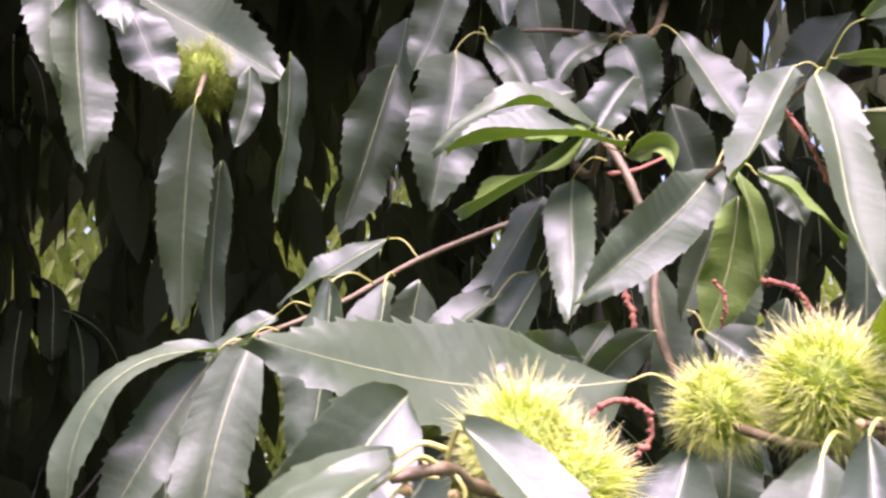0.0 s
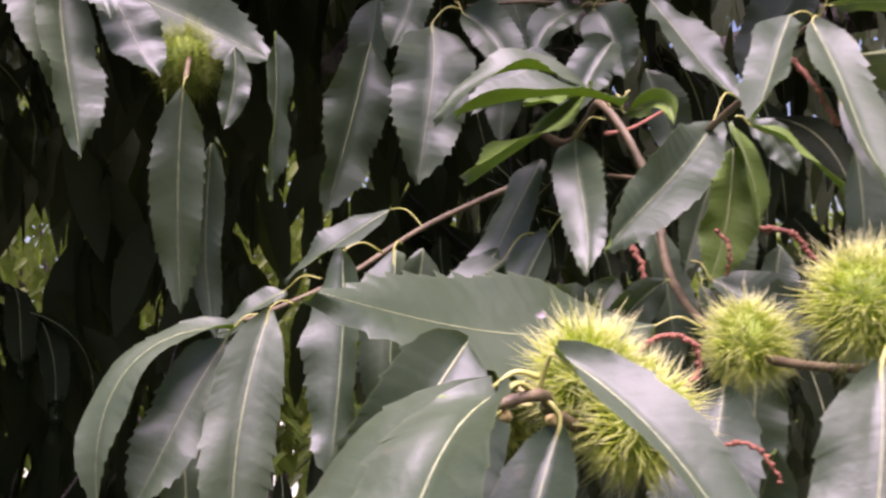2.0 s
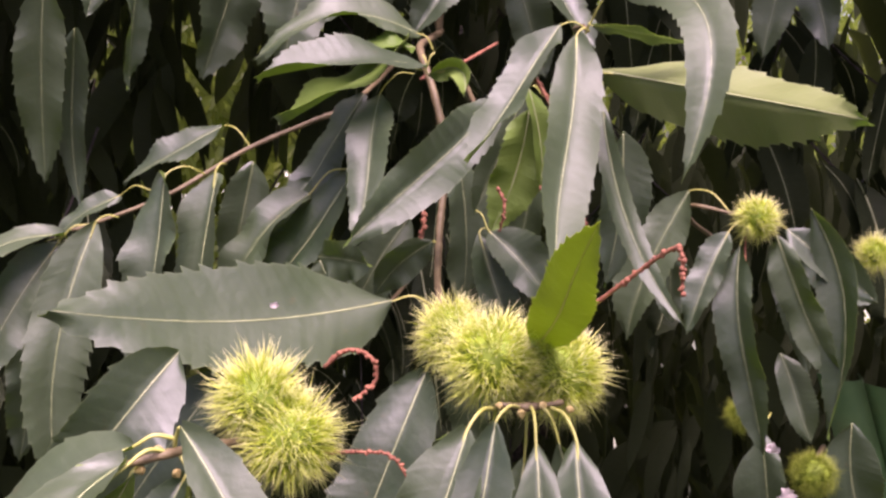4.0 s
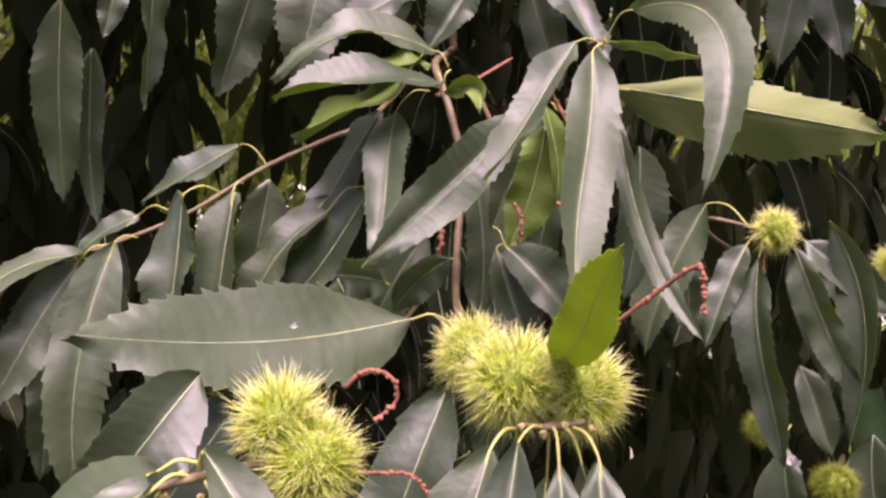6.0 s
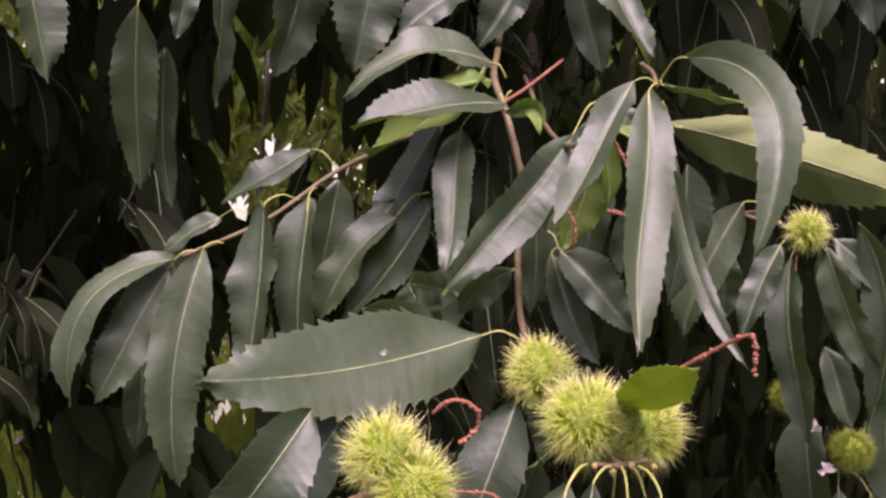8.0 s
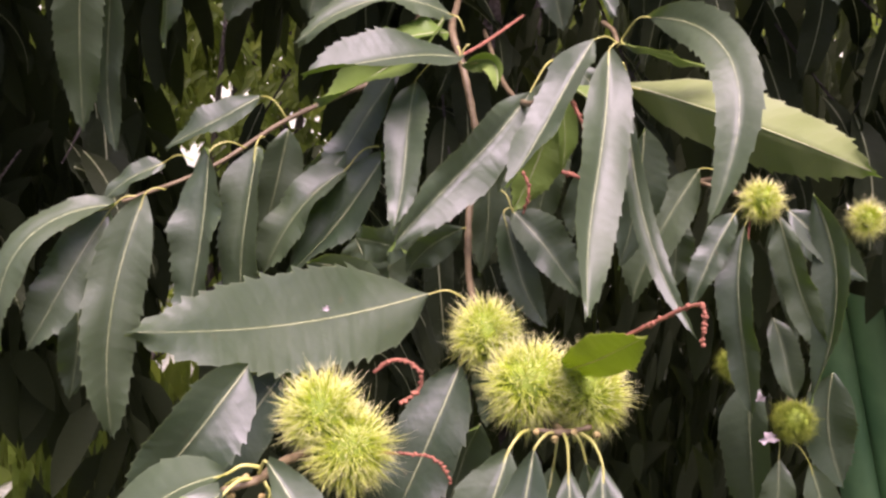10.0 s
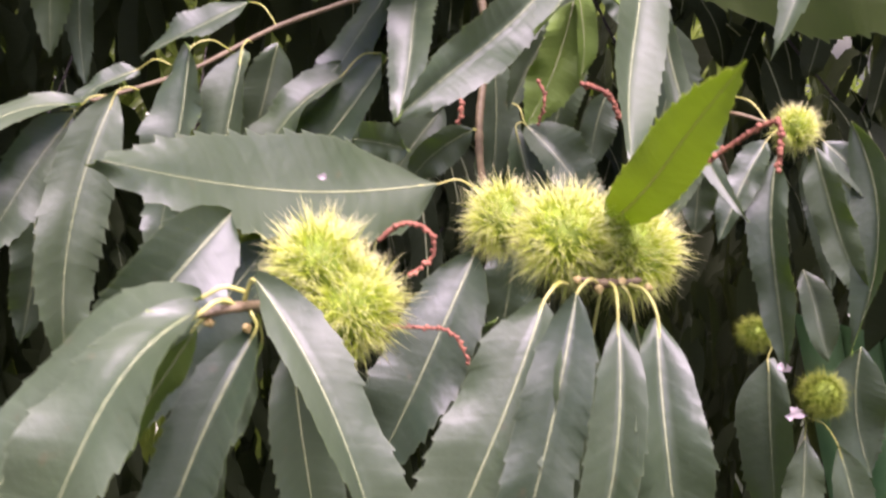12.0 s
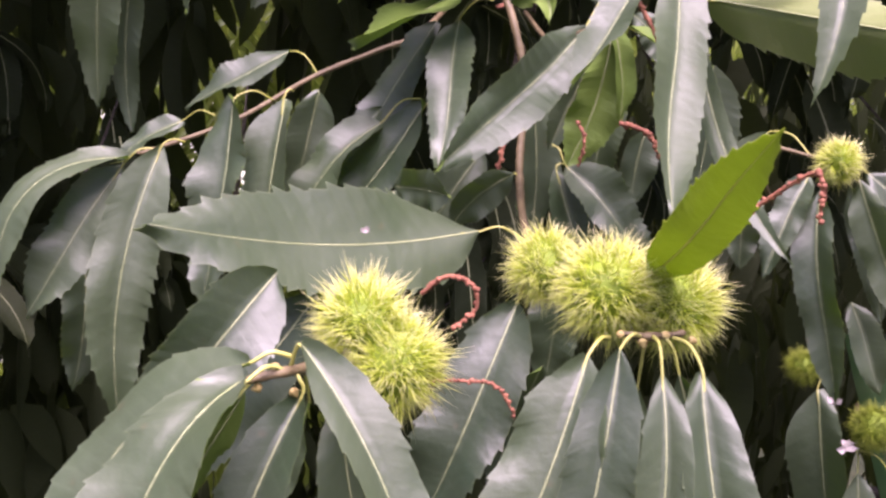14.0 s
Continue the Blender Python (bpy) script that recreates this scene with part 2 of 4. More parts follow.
def blade(base, mid, tip, width, twist, fold, rng, rows_per_vein=3, cols=4, thick=0.0004, wave=1.0, pleat=None, rag=1.0):
    """Verts, faces, uvs, slots of a toothed, pleated blade with an upper and a lower skin, and its midrib line."""
    line = leaf_curve(base, mid, tip)
    sway = rng.uniform(-1, 1) * 0.012 * np.linalg.norm(line[-1] - line[0])
    line[:, 0] += sway * np.sin(np.linspace(0, 2 * math.pi, len(line))) 
    total = np.concatenate([[0], np.cumsum(np.linalg.norm(np.diff(line, axis=0), axis=1))])
    length, total = total[-1], total / total[-1]
    at = lambda s: np.array([np.interp(s, total, line[:, i]) for i in range(3)])
    tang = np.gradient(line, axis=0)
    turn0 = radians(twist) + rng.uniform(-0.06, 0.06)
    turn1 = turn0 + rng.uniform(-0.45, 0.45) * wave
    phase, phase2 = rng.uniform(0, 6.28), rng.uniform(0, 6.28)
    fold_l, fold_r = radians(1.5 * fold + rng.uniform(-5, 7)), radians(1.5 * fold + rng.uniform(-5, 7))
    bend, freq = rng.uniform(0.05, 0.5), rng.uniform(6.0, 13.0)

    def frame_at(s):
        d = unit([np.interp(s, total, tang[:, i]) for i in range(3)])
        to = VIEW - at(s)
        nrm = unit(to - d * (to @ d))
        side = np.cross(d, nrm)
        a = turn0 + (turn1 - turn0) * s
        return d, unit(side * math.cos(a) + nrm * math.sin(a)), unit(nrm * math.cos(a) - side * math.sin(a))

    def half(s):
        s = min(max(s, 0.0), 1.0)
        return width / 2 * float(np.interp(s, SHAPE[0], SHAPE[1]))

    jag = rag * np.array([[rng.choice((0.02, 0.05, 0.08, 0.12)) for _ in range(2)] for _ in range(VEINS)])
    pleat = pleat or rng.choice((0.0005, 0.001, 0.0015, 0.002, 0.003))
    stations = [0.0]
    for i in range(VEINS):
        for f in ((0.32, 0.78, 1.0) if rows_per_vein == 3 else (0.78, 1.0)):
            stations.append((i + f) / VEINS * 0.985 + 0.0075)
    us = [k / cols for k in range(-cols, cols + 1)]
    verts, uvs = [], []
    for j, s in enumerate(stations):
        f = (s * VEINS) % 1.0
        tooth = 1.0 if abs(f - 0.78) < 0.12 else 0.0
        ridge = -0.5 if tooth else (0.6 if f < 0.6 else 0.2)
        for u in us:
            lead = 0.085 * abs(u) * (1 - s) * min(1, 6 * s)
            sm = min(1.0, s + lead)
            d, side, nrm = frame_at(sm)
            h = half(sm)
            edge = abs(u) > 0.99
            reach = h * abs(u) * (1.0 + (jag[j // rows_per_vein % VEINS, 0 if u < 0 else 1] * tooth if edge else 0.0))
            fa = (fold_l if u < 0 else fold_r)
            lift = math.sin(fa) * reach - bend * reach * abs(u) * 0.55
            lift += wave * width * (0.095 * abs(u) ** 2 * math.sin(freq * sm + phase + (1.3 if u > 0 else 0)) + 0.035 * abs(u) * math.sin(freq * 2.3 * sm + phase2)) + wave * width * 0.03 * math.sin(5.0 * sm + phase2)
            lift += ridge * width * pleat * math.sin(math.pi * min(abs(u), 0.9))
            p = at(sm) + side * (math.copysign(1, u) * reach * math.cos(fa) if u else 0.0) + nrm * lift
            if edge and tooth:
                p = p + d * length * 0.014
            verts.append(p)
            uvs.append((u * 0.5 + 0.5, s))
    nc, nr = len(us), len(stations)
    faces = []
    for j in range(nr - 1):
        for k in range(nc - 1):
            a = j * nc + k
            faces.append((a, a + 1, a + nc + 1, a + nc))
    count, slots = len(verts), [0] * len(faces)
    if thick:
        low = []
        for j, s in enumerate(stations):
            nrm = frame_at(s)[2]
            low += [verts[j * nc + k] - nrm * (thick if 0 < k < nc - 1 else 0.3 * thick) for k in range(nc)]
        verts, uvs = verts + low, uvs + uvs
        faces += [(q[0] + count, q[3] + count, q[2] + count, q[1] + count) for q in faces]
        slots += [1] * (len(faces) - len(slots))
    rib = []
    for s in np.linspace(0, 0.985, 18):
        d, side, nrm = frame_at(s)
        rib.append(at(s) + nrm * wave * width * 0.03 * math.sin(5.0 * s + phase2))
    return verts, faces, uvs, slots, rib


LEAF_RNG = random.Random(7)


def leaf(branch, base, mid, tip, width, twist=0, fold=10, stalk=None, under=False, pleat=None, paled=False, young=False, rag=1.0, stout=1.3):
    """One leaf with its midrib and stalk, part of a branch. under: the paler lower side is turned outwards."""
    origin = np.array(branch.location)
    rel = lambda v: np.array(v, float) - origin
    verts, faces, uvs, slots, rib = blade(base, mid, tip, width, twist, fold, LEAF_RNG, pleat=pleat, rag=rag)
    mats = [LEAF_PALED if paled else LEAF_YOUNG if young else LEAF_UNDER, LEAF_YOUNG if young else LEAF_UNDER if paled else LEAF_TOP] if under else [LEAF_TOP, LEAF_UNDER]
    ob = mesh_object("leaf", [rel(v) for v in verts], faces, mats, branch, uvs=uvs, slots=slots)
    if under:
        tagged(ob, "leaf showing its underside, paled for the sky's reflection" if paled else "upright leaf showing its yellow-green underside" if young else "leaf showing its paler green underside")
    thick = (0.00022 + width * 0.0040) * (1.5 if under else 1.0)
    v, f = tube([rel(p) for p in rib], [thick, thick * 0.75, thick * 0.25], 5)
    mesh_object("midrib", v, f, [PETIOLE if young else RIB], ob)
    if stalk is not None:
        a, b = rel(stalk), rel(base)
        reach = np.linalg.norm(b - a)
        d = unit(rel(mid) - b)
        knee = (a + b) / 2 + np.array((0, -0.06, 0.20)) * reach
        stalk_r = thick * stout
        v, f = tube(smooth_path([a, knee, b, b + d * 0.012], 6), [stalk_r * 1.25, stalk_r, thick], 6)
        mesh_object("petiole", v, f, [PETIOLE], ob)
    return ob


def branch_at(at, label, group="chestnut branches"):
    return empty("chestnut_branch", at, label, "branch", group)


def twig(branch, points, radii, mat=None, name="twig", knobs=0.25):
    origin = np.array(branch.location)
    pts = smooth_path([np.array(p) - origin for p in points], 8)
    rng = random.Random(len(points))
    v, f = tube(pts, radii, 8, knobs, rng)
    return mesh_object(name, v, f, [mat or TWIG], branch)


def catkin(branch, points, radius=0.0011, seed=3):
    """A dry, beaded flower spike."""
    origin = np.array(branch.location)
    pts = smooth_path([np.array(p) - origin for p in points], 10)
    rng = random.Random(seed)
    v, f = tube(pts, [radius, radius * 0.8, radius * 0.6], 6)
    for i, p in enumerate(pts[2:]):
        if i % 2 and rng.random() < 0.4:
            continue
        r = radius * rng.uniform(0.8, 1.5)
        c = p + np.array([rng.uniform(-1, 1) for _ in range(3)]) * radius * 0.7
        bm = bmesh.new()
        bmesh.ops.create_icosphere(bm, subdivisions=1, radius=r)
        o = len(v)
        bm.verts.ensure_lookup_table()
        v += [c + np.array(q.co) * rng.uniform(0.8, 1.2) for q in bm.verts]
        f += [tuple(w.index + o for w in q.verts) for q in bm.faces]
        bm.free()
    return mesh_object("catkin", v, f, [CATKIN], branch, "dry rust-red catkin")


def bud(branch, at, size, lean=(0.3, -0.5, 0.6)):
    """A small pointed bud of overlapping scales at a node of the twig."""
    origin = np.array(branch.location)
    d = unit(lean)
    t1 = unit(np.cross(d, (0.31, 0.77, 0.55)))
    t2 = np.cross(d, t1)
    v, f = [], []
    for j, (h, w) in enumerate(((-0.8, 0.35), (-0.3, 0.85), (0.05, 0.95), (0.1, 0.78), (0.6, 0.55), (0.65, 0.42), (1.1, 0.08))):
        for k in range(8):
            a = 2 * math.pi * k / 8 + 0.2 * j
            v.append(np.array(at) - origin + size * (d * h + w * (math.cos(a) * t1 + math.sin(a) * t2)))
    for j in range(6):
        for k in range(8):
            a, b = j * 8 + k, j * 8 + (k + 1) % 8
            f.append((a, b, b + 8, a + 8))
    f += [tuple(range(8))[::-1], tuple(range(48, 56))]
    return mesh_object("bud", v, f, [BUD], branch, "tan scaly bud at the twig node")


def bur(branch, lobes, spine, tufts=150, seed=1, dull=False, name="bur"):
    """A spiny chestnut bur of one or more lobes (centre, radius), with its spines in tufts."""
    origin = np.array(branch.location)
    rng = random.Random(seed)
    v, f = [], []
    for c, r in lobes:
        bm = bmesh.new()
        bmesh.ops.create_icosphere(bm, subdivisions=3, radius=r * 0.9)
        o = len(v)
        c0 = np.array(c) - origin
        for q in bm.verts:
            w = np.array(q.co)
            v.append(c0 + w * (1 + 0.08 * noise.noise(Vector(w * 160 + o))))
        f += [tuple(w.index + o for w in q.verts) for q in bm.faces]
        bm.free()
    core = mesh_object(name, v, f, [SHELL], branch, "spiny olive-green chestnut bur" if dull else "spiny lime-green chestnut bur")
    sv, sf, suv = [], [], []
    for c, r in lobes:
        c0 = np.array(c) - origin
        for i in range(tufts):
            z = 1 - 2 * (i + 0.5) / tufts
            a = i * 2.399963 + rng.uniform(-0.25, 0.25)
            q = math.sqrt(max(0, 1 - z * z))
            n = unit((q * math.cos(a) + rng.uniform(-0.1, 0.1), q * math.sin(a) + rng.uniform(-0.1, 0.1), z))
            foot = c0 + n * r * 0.86
            if any(np.linalg.norm(foot - (np.array(c2) - origin)) < r2 * 0.95 for c2, r2 in lobes if c2 is not c):
                continue
            lean = np.array([rng.uniform(-1, 1) for _ in range(3)]) * 0.25
            for k in range(10):
                d = unit(n + lean + np.array([rng.gauss(0, 0.30) for _ in range(3)]))
                if d @ n < 0.15:
                    continue
                ln = spine * (rng.uniform(0.7, 1.25) if rng.random() < 0.8 else rng.uniform(1.25, 1.75))
                t1 = unit(np.cross(d, (0.31, 0.77, 0.55)))
                t2 = np.cross(d, t1)
                sag = np.array([rng.gauss(0, 0.05) for _ in range(3)]) * ln + np.array((0, 0, -0.05)) * ln
                rad = rng.uniform(0.00017, 0.00028)
                st = foot + np.array([rng.uniform(-1, 1) for _ in range(3)]) * r * 0.16
                o = len(sv)
                for h, w in ((0.0, 1.0), (0.5, 0.75)):
                    for a3 in (0, 2.094, 4.189):
                        sv.append(st + d * ln * h + sag * h * h + rad * w * (math.cos(a3) * t1 + math.sin(a3) * t2))
                        suv.append((h, 0.5))
                sv.append(st + d * ln + sag)
                suv.append((1.0, 0.5))
                for e in range(3):
                    g = (e + 1) % 3
                    sf.append((o + e, o + g, o + 3 + g, o + 3 + e))
                    sf.append((o + 3 + e, o + 3 + g, o + 6))
    tagged(mesh_object("spine_coat", sv, sf, [SPINE_DULL if dull else SPINE], core, uvs=suv), kind="stuff")
    return core


# ---- ground, fence ----
def build_ground():
    n = 60
    xs = np.sign(np.linspace(-1, 1, n)) * np.abs(np.linspace(-1, 1, n)) ** 3 * 900
    v = [(x, y, 0.03 * noise.noise(Vector((x * 0.7, y * 0.7, 0))) - 0.02) for y in xs for x in xs]
    f = [(j * n + i, j * n + i + 1, (j + 1) * n + i + 1, (j + 1) * n + i) for j in range(n - 1) for i in range(n - 1)]
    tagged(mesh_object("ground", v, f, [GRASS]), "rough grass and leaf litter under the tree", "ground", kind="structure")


build_ground()


def build_path():
    """Pale yard added beyond the tree for bright glints, slightly raised over the grass."""
    n, m = 60, 14
    v, f = [], []
    for layer in (0.0, -0.06):
        for i in range(n + 1):
            for j in range(m + 1):
                x = -16 + 32 * i / n
                y = 4.7 - 1.7 / (1 + math.exp(min(30.0, 6 * (x + 0.75)))) + 0.25 * math.sin(x * 1.3) + 0.1 * math.sin(x * 3.1) + 26 * (j / m) ** 2
                v.append((x, y, 0.035 + 0.012 * noise.noise(Vector((x * 2, y * 2, 1))) + layer))
    for i in range(n):
        for j in range(m):
            a = i * (m + 1) + j
            f.append((a, a + m + 1, a + m + 2, a + 1))
    tagged(mesh_object("road", v, f, [GLINT_GROUND]), "pale ground added beyond the tree for bright glints through the gaps", "yard", kind="structure")


build_path()


def build_screen():
    """Green ribbed sheet that leans beyond the lower branches; each rib panel is one piece."""
    screen = empty("ribbed_screen", (0.89, 1.72, 0.0), "green ribbed plastic screen leaning behind the lower branches", "screen")
    high, lean, wide = 1.32, -0.42, 0.078
    for s in range(11):
        v, f = [], []
        n = 7
        for side in (0, 1):
            for z in np.linspace(0, high, 5):
                for k in range(n + 1):
                    a = math.pi * k / n
                    x = s * wide + wide * 0.5 - wide * 0.5 * math.cos(a) + lean * (z - high) * 0.9
                    y = -0.058 * math.sin(a) + 0.01 * math.sin(3 * z + s) + side * 0.002
                    v.append((x, y, z - 0.012 * (s % 3)))
        for side in (0, 1):
            o = side * 5 * (n + 1)
            for r in range(4):
                for k in range(n):
                    a = o + r * (n + 1) + k
                    q = (a, a + 1, a + n + 2, a + n + 1)
                    f.append(q if side == 0 else q[::-1])
        mesh_object("panel", v, f, [FENCE], screen)
    for z in (0.35, 1.0):
        x0 = lean * (z - high) * 0.9
        v, f = tube([(x0 - 0.02, 0.02, z), (x0 + 11 * wide + 0.02, 0.02, z)], [0.012], 8)
        mesh_object("rail", v, f, [BARK], screen)


build_screen()


def build_undergrowth():
    """Low weeds and grass under the tree."""
    rng = random.Random(31)
    low = empty("undergrowth", (-0.6, 3.2, 0.0), "low weeds under the tree, green darkened for shade", "weeds", kind="stuff")
    spots = []
    while len(spots) < 2600:
        x, y = rng.uniform(-3.2, 2.4), rng.uniform(-1.2, 1.6)
        if noise.noise(Vector((x * 1.7, y * 1.7, 5))) > -0.15 and y < 0.4 and x > -0.1 + 0.2 * math.sin(4 * y):
            spots.append((x, y, -0.02))
    loose_leaves("weed_blades", spots, LEAF_SHADED, 0.24, low, rng, -0.9)
    verge = []
    while len(verge) < 3600:
        x, y = rng.uniform(-1.9, 0.5), rng.uniform(-0.6, 1.5)
        if noise.noise(Vector((x * 3.1, y * 3.1, 9))) > -0.28:
            verge.append((x, y, -0.02))
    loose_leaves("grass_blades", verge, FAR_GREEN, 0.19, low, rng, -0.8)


# ---- branches ----
WINDOWS = ((-0.115, -0.16, 0.105, 0.065), (-0.14, -0.04, 0.032, 0.055), (-0.125, 0.08, 0.034, 0.055), (-0.045, 0.05, 0.025, 0.035), (-0.37, -0.02, 0.045, 0.055), (-0.17, -0.40, 0.05, 0.10), (-0.33, -0.56, 0.09, 0.07), (0.155, 0.18, 0.022, 0.022), (0.05, 0.136, 0.018, 0.02), (-0.30, -0.13, 0.025, 0.025), (0.475, -0.11, 0.012, 0.022))


CLEARINGS = ((-0.122, -0.168, 0.017, 0.020), (-0.155, -0.225, 0.018, 0.03), (-0.165, -0.40, 0.02, 0.05), (-0.33, -0.56, 0.03, 0.03), (-0.19, -0.13, 0.012, 0.014), (-0.07, -0.175, 0.012, 0.014))  # no leaves at all, to the open yard


def GAP(x, y, z, margin, holes=WINDOWS):
    """Openings in the foliage, as slopes seen from the open side: true where light comes through."""
    a, b = (x - 0.05) / (y + 0.12), (z - 1.88) / (y + 0.12)
    rough = 1 + 0.8 * noise.noise(Vector((a * 25, b * 25, 3.0)))
    return any(((a - p) / r) ** 2 + ((b - q) / s) ** 2 < margin * rough for p, q, r, s in holes)


fl = branch_at((0.032, 0.370, 1.645), "chestnut twig end with twin lime-green bur and long drooping leaves")
twig(fl, [(-0.014, 0.283, 1.668), (0.001, 0.290, 1.670), (0.009, 0.320, 1.662), (0.034, 0.375, 1.650), (0.03, 0.43, 1.660), (0.03, 0.55, 1.645), (0.07, 0.80, 1.60), (0.14, 1.10, 1.62)], [0.0016, 0.0024, 0.0024, 0.0022, 0.002])
leaf(fl, (-0.013, 0.288, 1.673), (-0.039, 0.292, 1.660), (-0.086, 0.288, 1.585), 0.039, -36, 12, (0.001, 0.292, 1.675), stout=2.0)
leaf(fl, (-0.013, 0.275, 1.670), (-0.029, 0.250, 1.660), (-0.063, 0.245, 1.572), 0.042, -38, 16, (-0.000, 0.290, 1.670), stout=2.0)
leaf(fl, (-0.016, 0.300, 1.659), (-0.028, 0.300, 1.636), (-0.061, 0.310, 1.587), 0.018, 60, 6, (-0.001, 0.295, 1.667), under=True)
leaf(fl, (0.006, 0.290, 1.662), (-0.007, 0.275, 1.634), (-0.029, 0.270, 1.550), 0.031, -10, 22, (0.003, 0.293, 1.668), stout=2.0)
leaf(fl, (0.005, 0.285, 1.681), (0.028, 0.260, 1.656), (0.064, 0.255, 1.563), 0.029, 15, 22, (0.001, 0.293, 1.671), stout=2.0)
leaf(fl, (0.006, 0.330, 1.644), (-0.002, 0.335, 1.619), (-0.013, 0.340, 1.555), 0.022, -40, 9, (0.003, 0.300, 1.666), stout=2.0)
leaf(fl, (0.018, 0.360, 1.632), (0.025, 0.360, 1.592), (0.032, 0.370, 1.512), 0.032, 20, 9, None)
leaf(fl, (-0.013, 0.375, 1.686), (-0.031, 0.355, 1.664), (-0.070, 0.360, 1.608), 0.042, 10, 16, None)
leaf(fl, (0.003, 0.410, 1.669), (-0.019, 0.400, 1.638), (-0.054, 0.400, 1.575), 0.038, -30, 9, None)
bur(fl, [((0.026, 0.352, 1.672), 0.0150), ((0.040, 0.345, 1.657), 0.0160)], 0.0112, 170, 1)
bur(fl, [((0.000, 0.428, 1.656), 0.013)], 0.0085, 150, 2, dull=True)
catkin(fl, [(0.052, 0.400, 1.674), (0.063, 0.395, 1.684), (0.074, 0.390, 1.682), (0.077, 0.390, 1.671), (0.067, 0.390, 1.661)], seed=3)
catkin(fl, [(0.050, 0.372, 1.641), (0.073, 0.365, 1.644), (0.085, 0.360, 1.644), (0.094, 0.360, 1.631)], 0.0009, seed=4)

bud(fl, (-0.004, 0.288, 1.672), 0.0019)
bud(fl, (-0.010, 0.285, 1.665), 0.0023, (-0.8, -0.4, -0.2))
bud(fl, (0.003, 0.287, 1.663), 0.0021, (0.5, -0.5, -0.5))

fr = branch_at((0.115, 0.553, 1.713), "chestnut twig with clustered lime-green burs and a broad flat leaf")
twig(fr, [(0.131, 0.900, 1.860), (0.113, 0.740, 1.846), (0.103, 0.650, 1.836), (0.110, 0.622, 1.813), (0.117, 0.608, 1.786), (0.122, 0.598, 1.760), (0.118, 0.580, 1.735), (0.115, 0.553, 1.713), (0.113, 0.50, 1.690), (0.122, 0.44, 1.672), (0.140, 0.37, 1.668), (0.141, 0.325, 1.679)], [0.0030, 0.0028, 0.0028, 0.0026, 0.0022, 0.002])
twig(fr, [(0.128, 0.325, 1.680), (0.141, 0.325, 1.679), (0.156, 0.330, 1.680)], [0.0012, 0.002, 0.0012], TWIG, "bur_stalk", 0.6)
leaf(fr, (0.085, 0.487, 1.689), (0.012, 0.430, 1.690), (-0.068, 0.363, 1.707), 0.058, -17, 6, (0.109, 0.487, 1.687), rag=1.7)
leaf(fr, (0.148, 0.362, 1.695), (0.147, 0.288, 1.734), (0.143, 0.218, 1.772), 0.024, -58, 9, (0.143, 0.350, 1.691), under=True, young=True)
leaf(fr, (0.115, 0.320, 1.671), (0.100, 0.300, 1.634), (0.078, 0.307, 1.540), 0.045, -12, 19, (0.127, 0.335, 1.675), stout=2.0)
leaf(fr, (0.125, 0.310, 1.677), (0.117, 0.290, 1.638), (0.106, 0.297, 1.540), 0.031, 5, 19, (0.137, 0.325, 1.679), stout=2.0)
leaf(fr, (0.141, 0.305, 1.671), (0.140, 0.285, 1.630), (0.140, 0.293, 1.540), 0.027, 0, 25, (0.141, 0.322, 1.680), stout=2.0)
leaf(fr, (0.154, 0.325, 1.664), (0.165, 0.320, 1.621), (0.188, 0.325, 1.528), 0.031, -10, 16, (0.146, 0.326, 1.679), stout=2.0)
leaf(fr, (0.158, 0.310, 1.671), (0.161, 0.290, 1.633), (0.181, 0.297, 1.540), 0.037, 18, 25, (0.150, 0.325, 1.679), stout=2.0)
leaf(fr, (0.143, 0.345, 1.650), (0.139, 0.340, 1.603), (0.139, 0.345, 1.535), 0.025, 15, 12, (0.141, 0.335, 1.676), stout=2.0)
leaf(fr, (0.104, 0.447, 1.659), (0.086, 0.425, 1.618), (0.054, 0.420, 1.539), 0.048, -14, 19, (0.111, 0.450, 1.678), stout=2.0)
leaf(fr, (0.115, 0.420, 1.636), (0.110, 0.430, 1.611), (0.096, 0.430, 1.557), 0.030, 25, 9, None)
leaf(fr, (0.111, 0.553, 1.714), (0.095, 0.560, 1.702), (0.076, 0.570, 1.675), 0.025, 30, 16, (0.114, 0.553, 1.713), stout=2.0)
leaf(fr, (0.140, 0.500, 1.680), (0.135, 0.500, 1.640), (0.131, 0.500, 1.593), 0.032, -20, 12, None)
bur(fr, [((0.118, 0.451, 1.679), 0.0150)], 0.0105, 170, 5)
bur(fr, [((0.128, 0.353, 1.691), 0.0165), ((0.158, 0.355, 1.686), 0.0155)], 0.0108, 180, 6)
catkin(fr, [(0.160, 0.365, 1.703), (0.181, 0.340, 1.730), (0.195, 0.320, 1.748), (0.198, 0.315, 1.745), (0.199, 0.315, 1.731)], 0.0011, seed=5)

bud(fr, (0.128, 0.323, 1.680), 0.0019, (-0.8, -0.3, 0.3))
bud(fr, (0.137, 0.322, 1.677), 0.0023, (0.1, -0.6, -0.6))
bud(fr, (0.146, 0.322, 1.681), 0.0019, (0.2, -0.6, 0.5))
bud(fr, (0.158, 0.326, 1.678), 0.0021, (0.8, -0.4, -0.1))

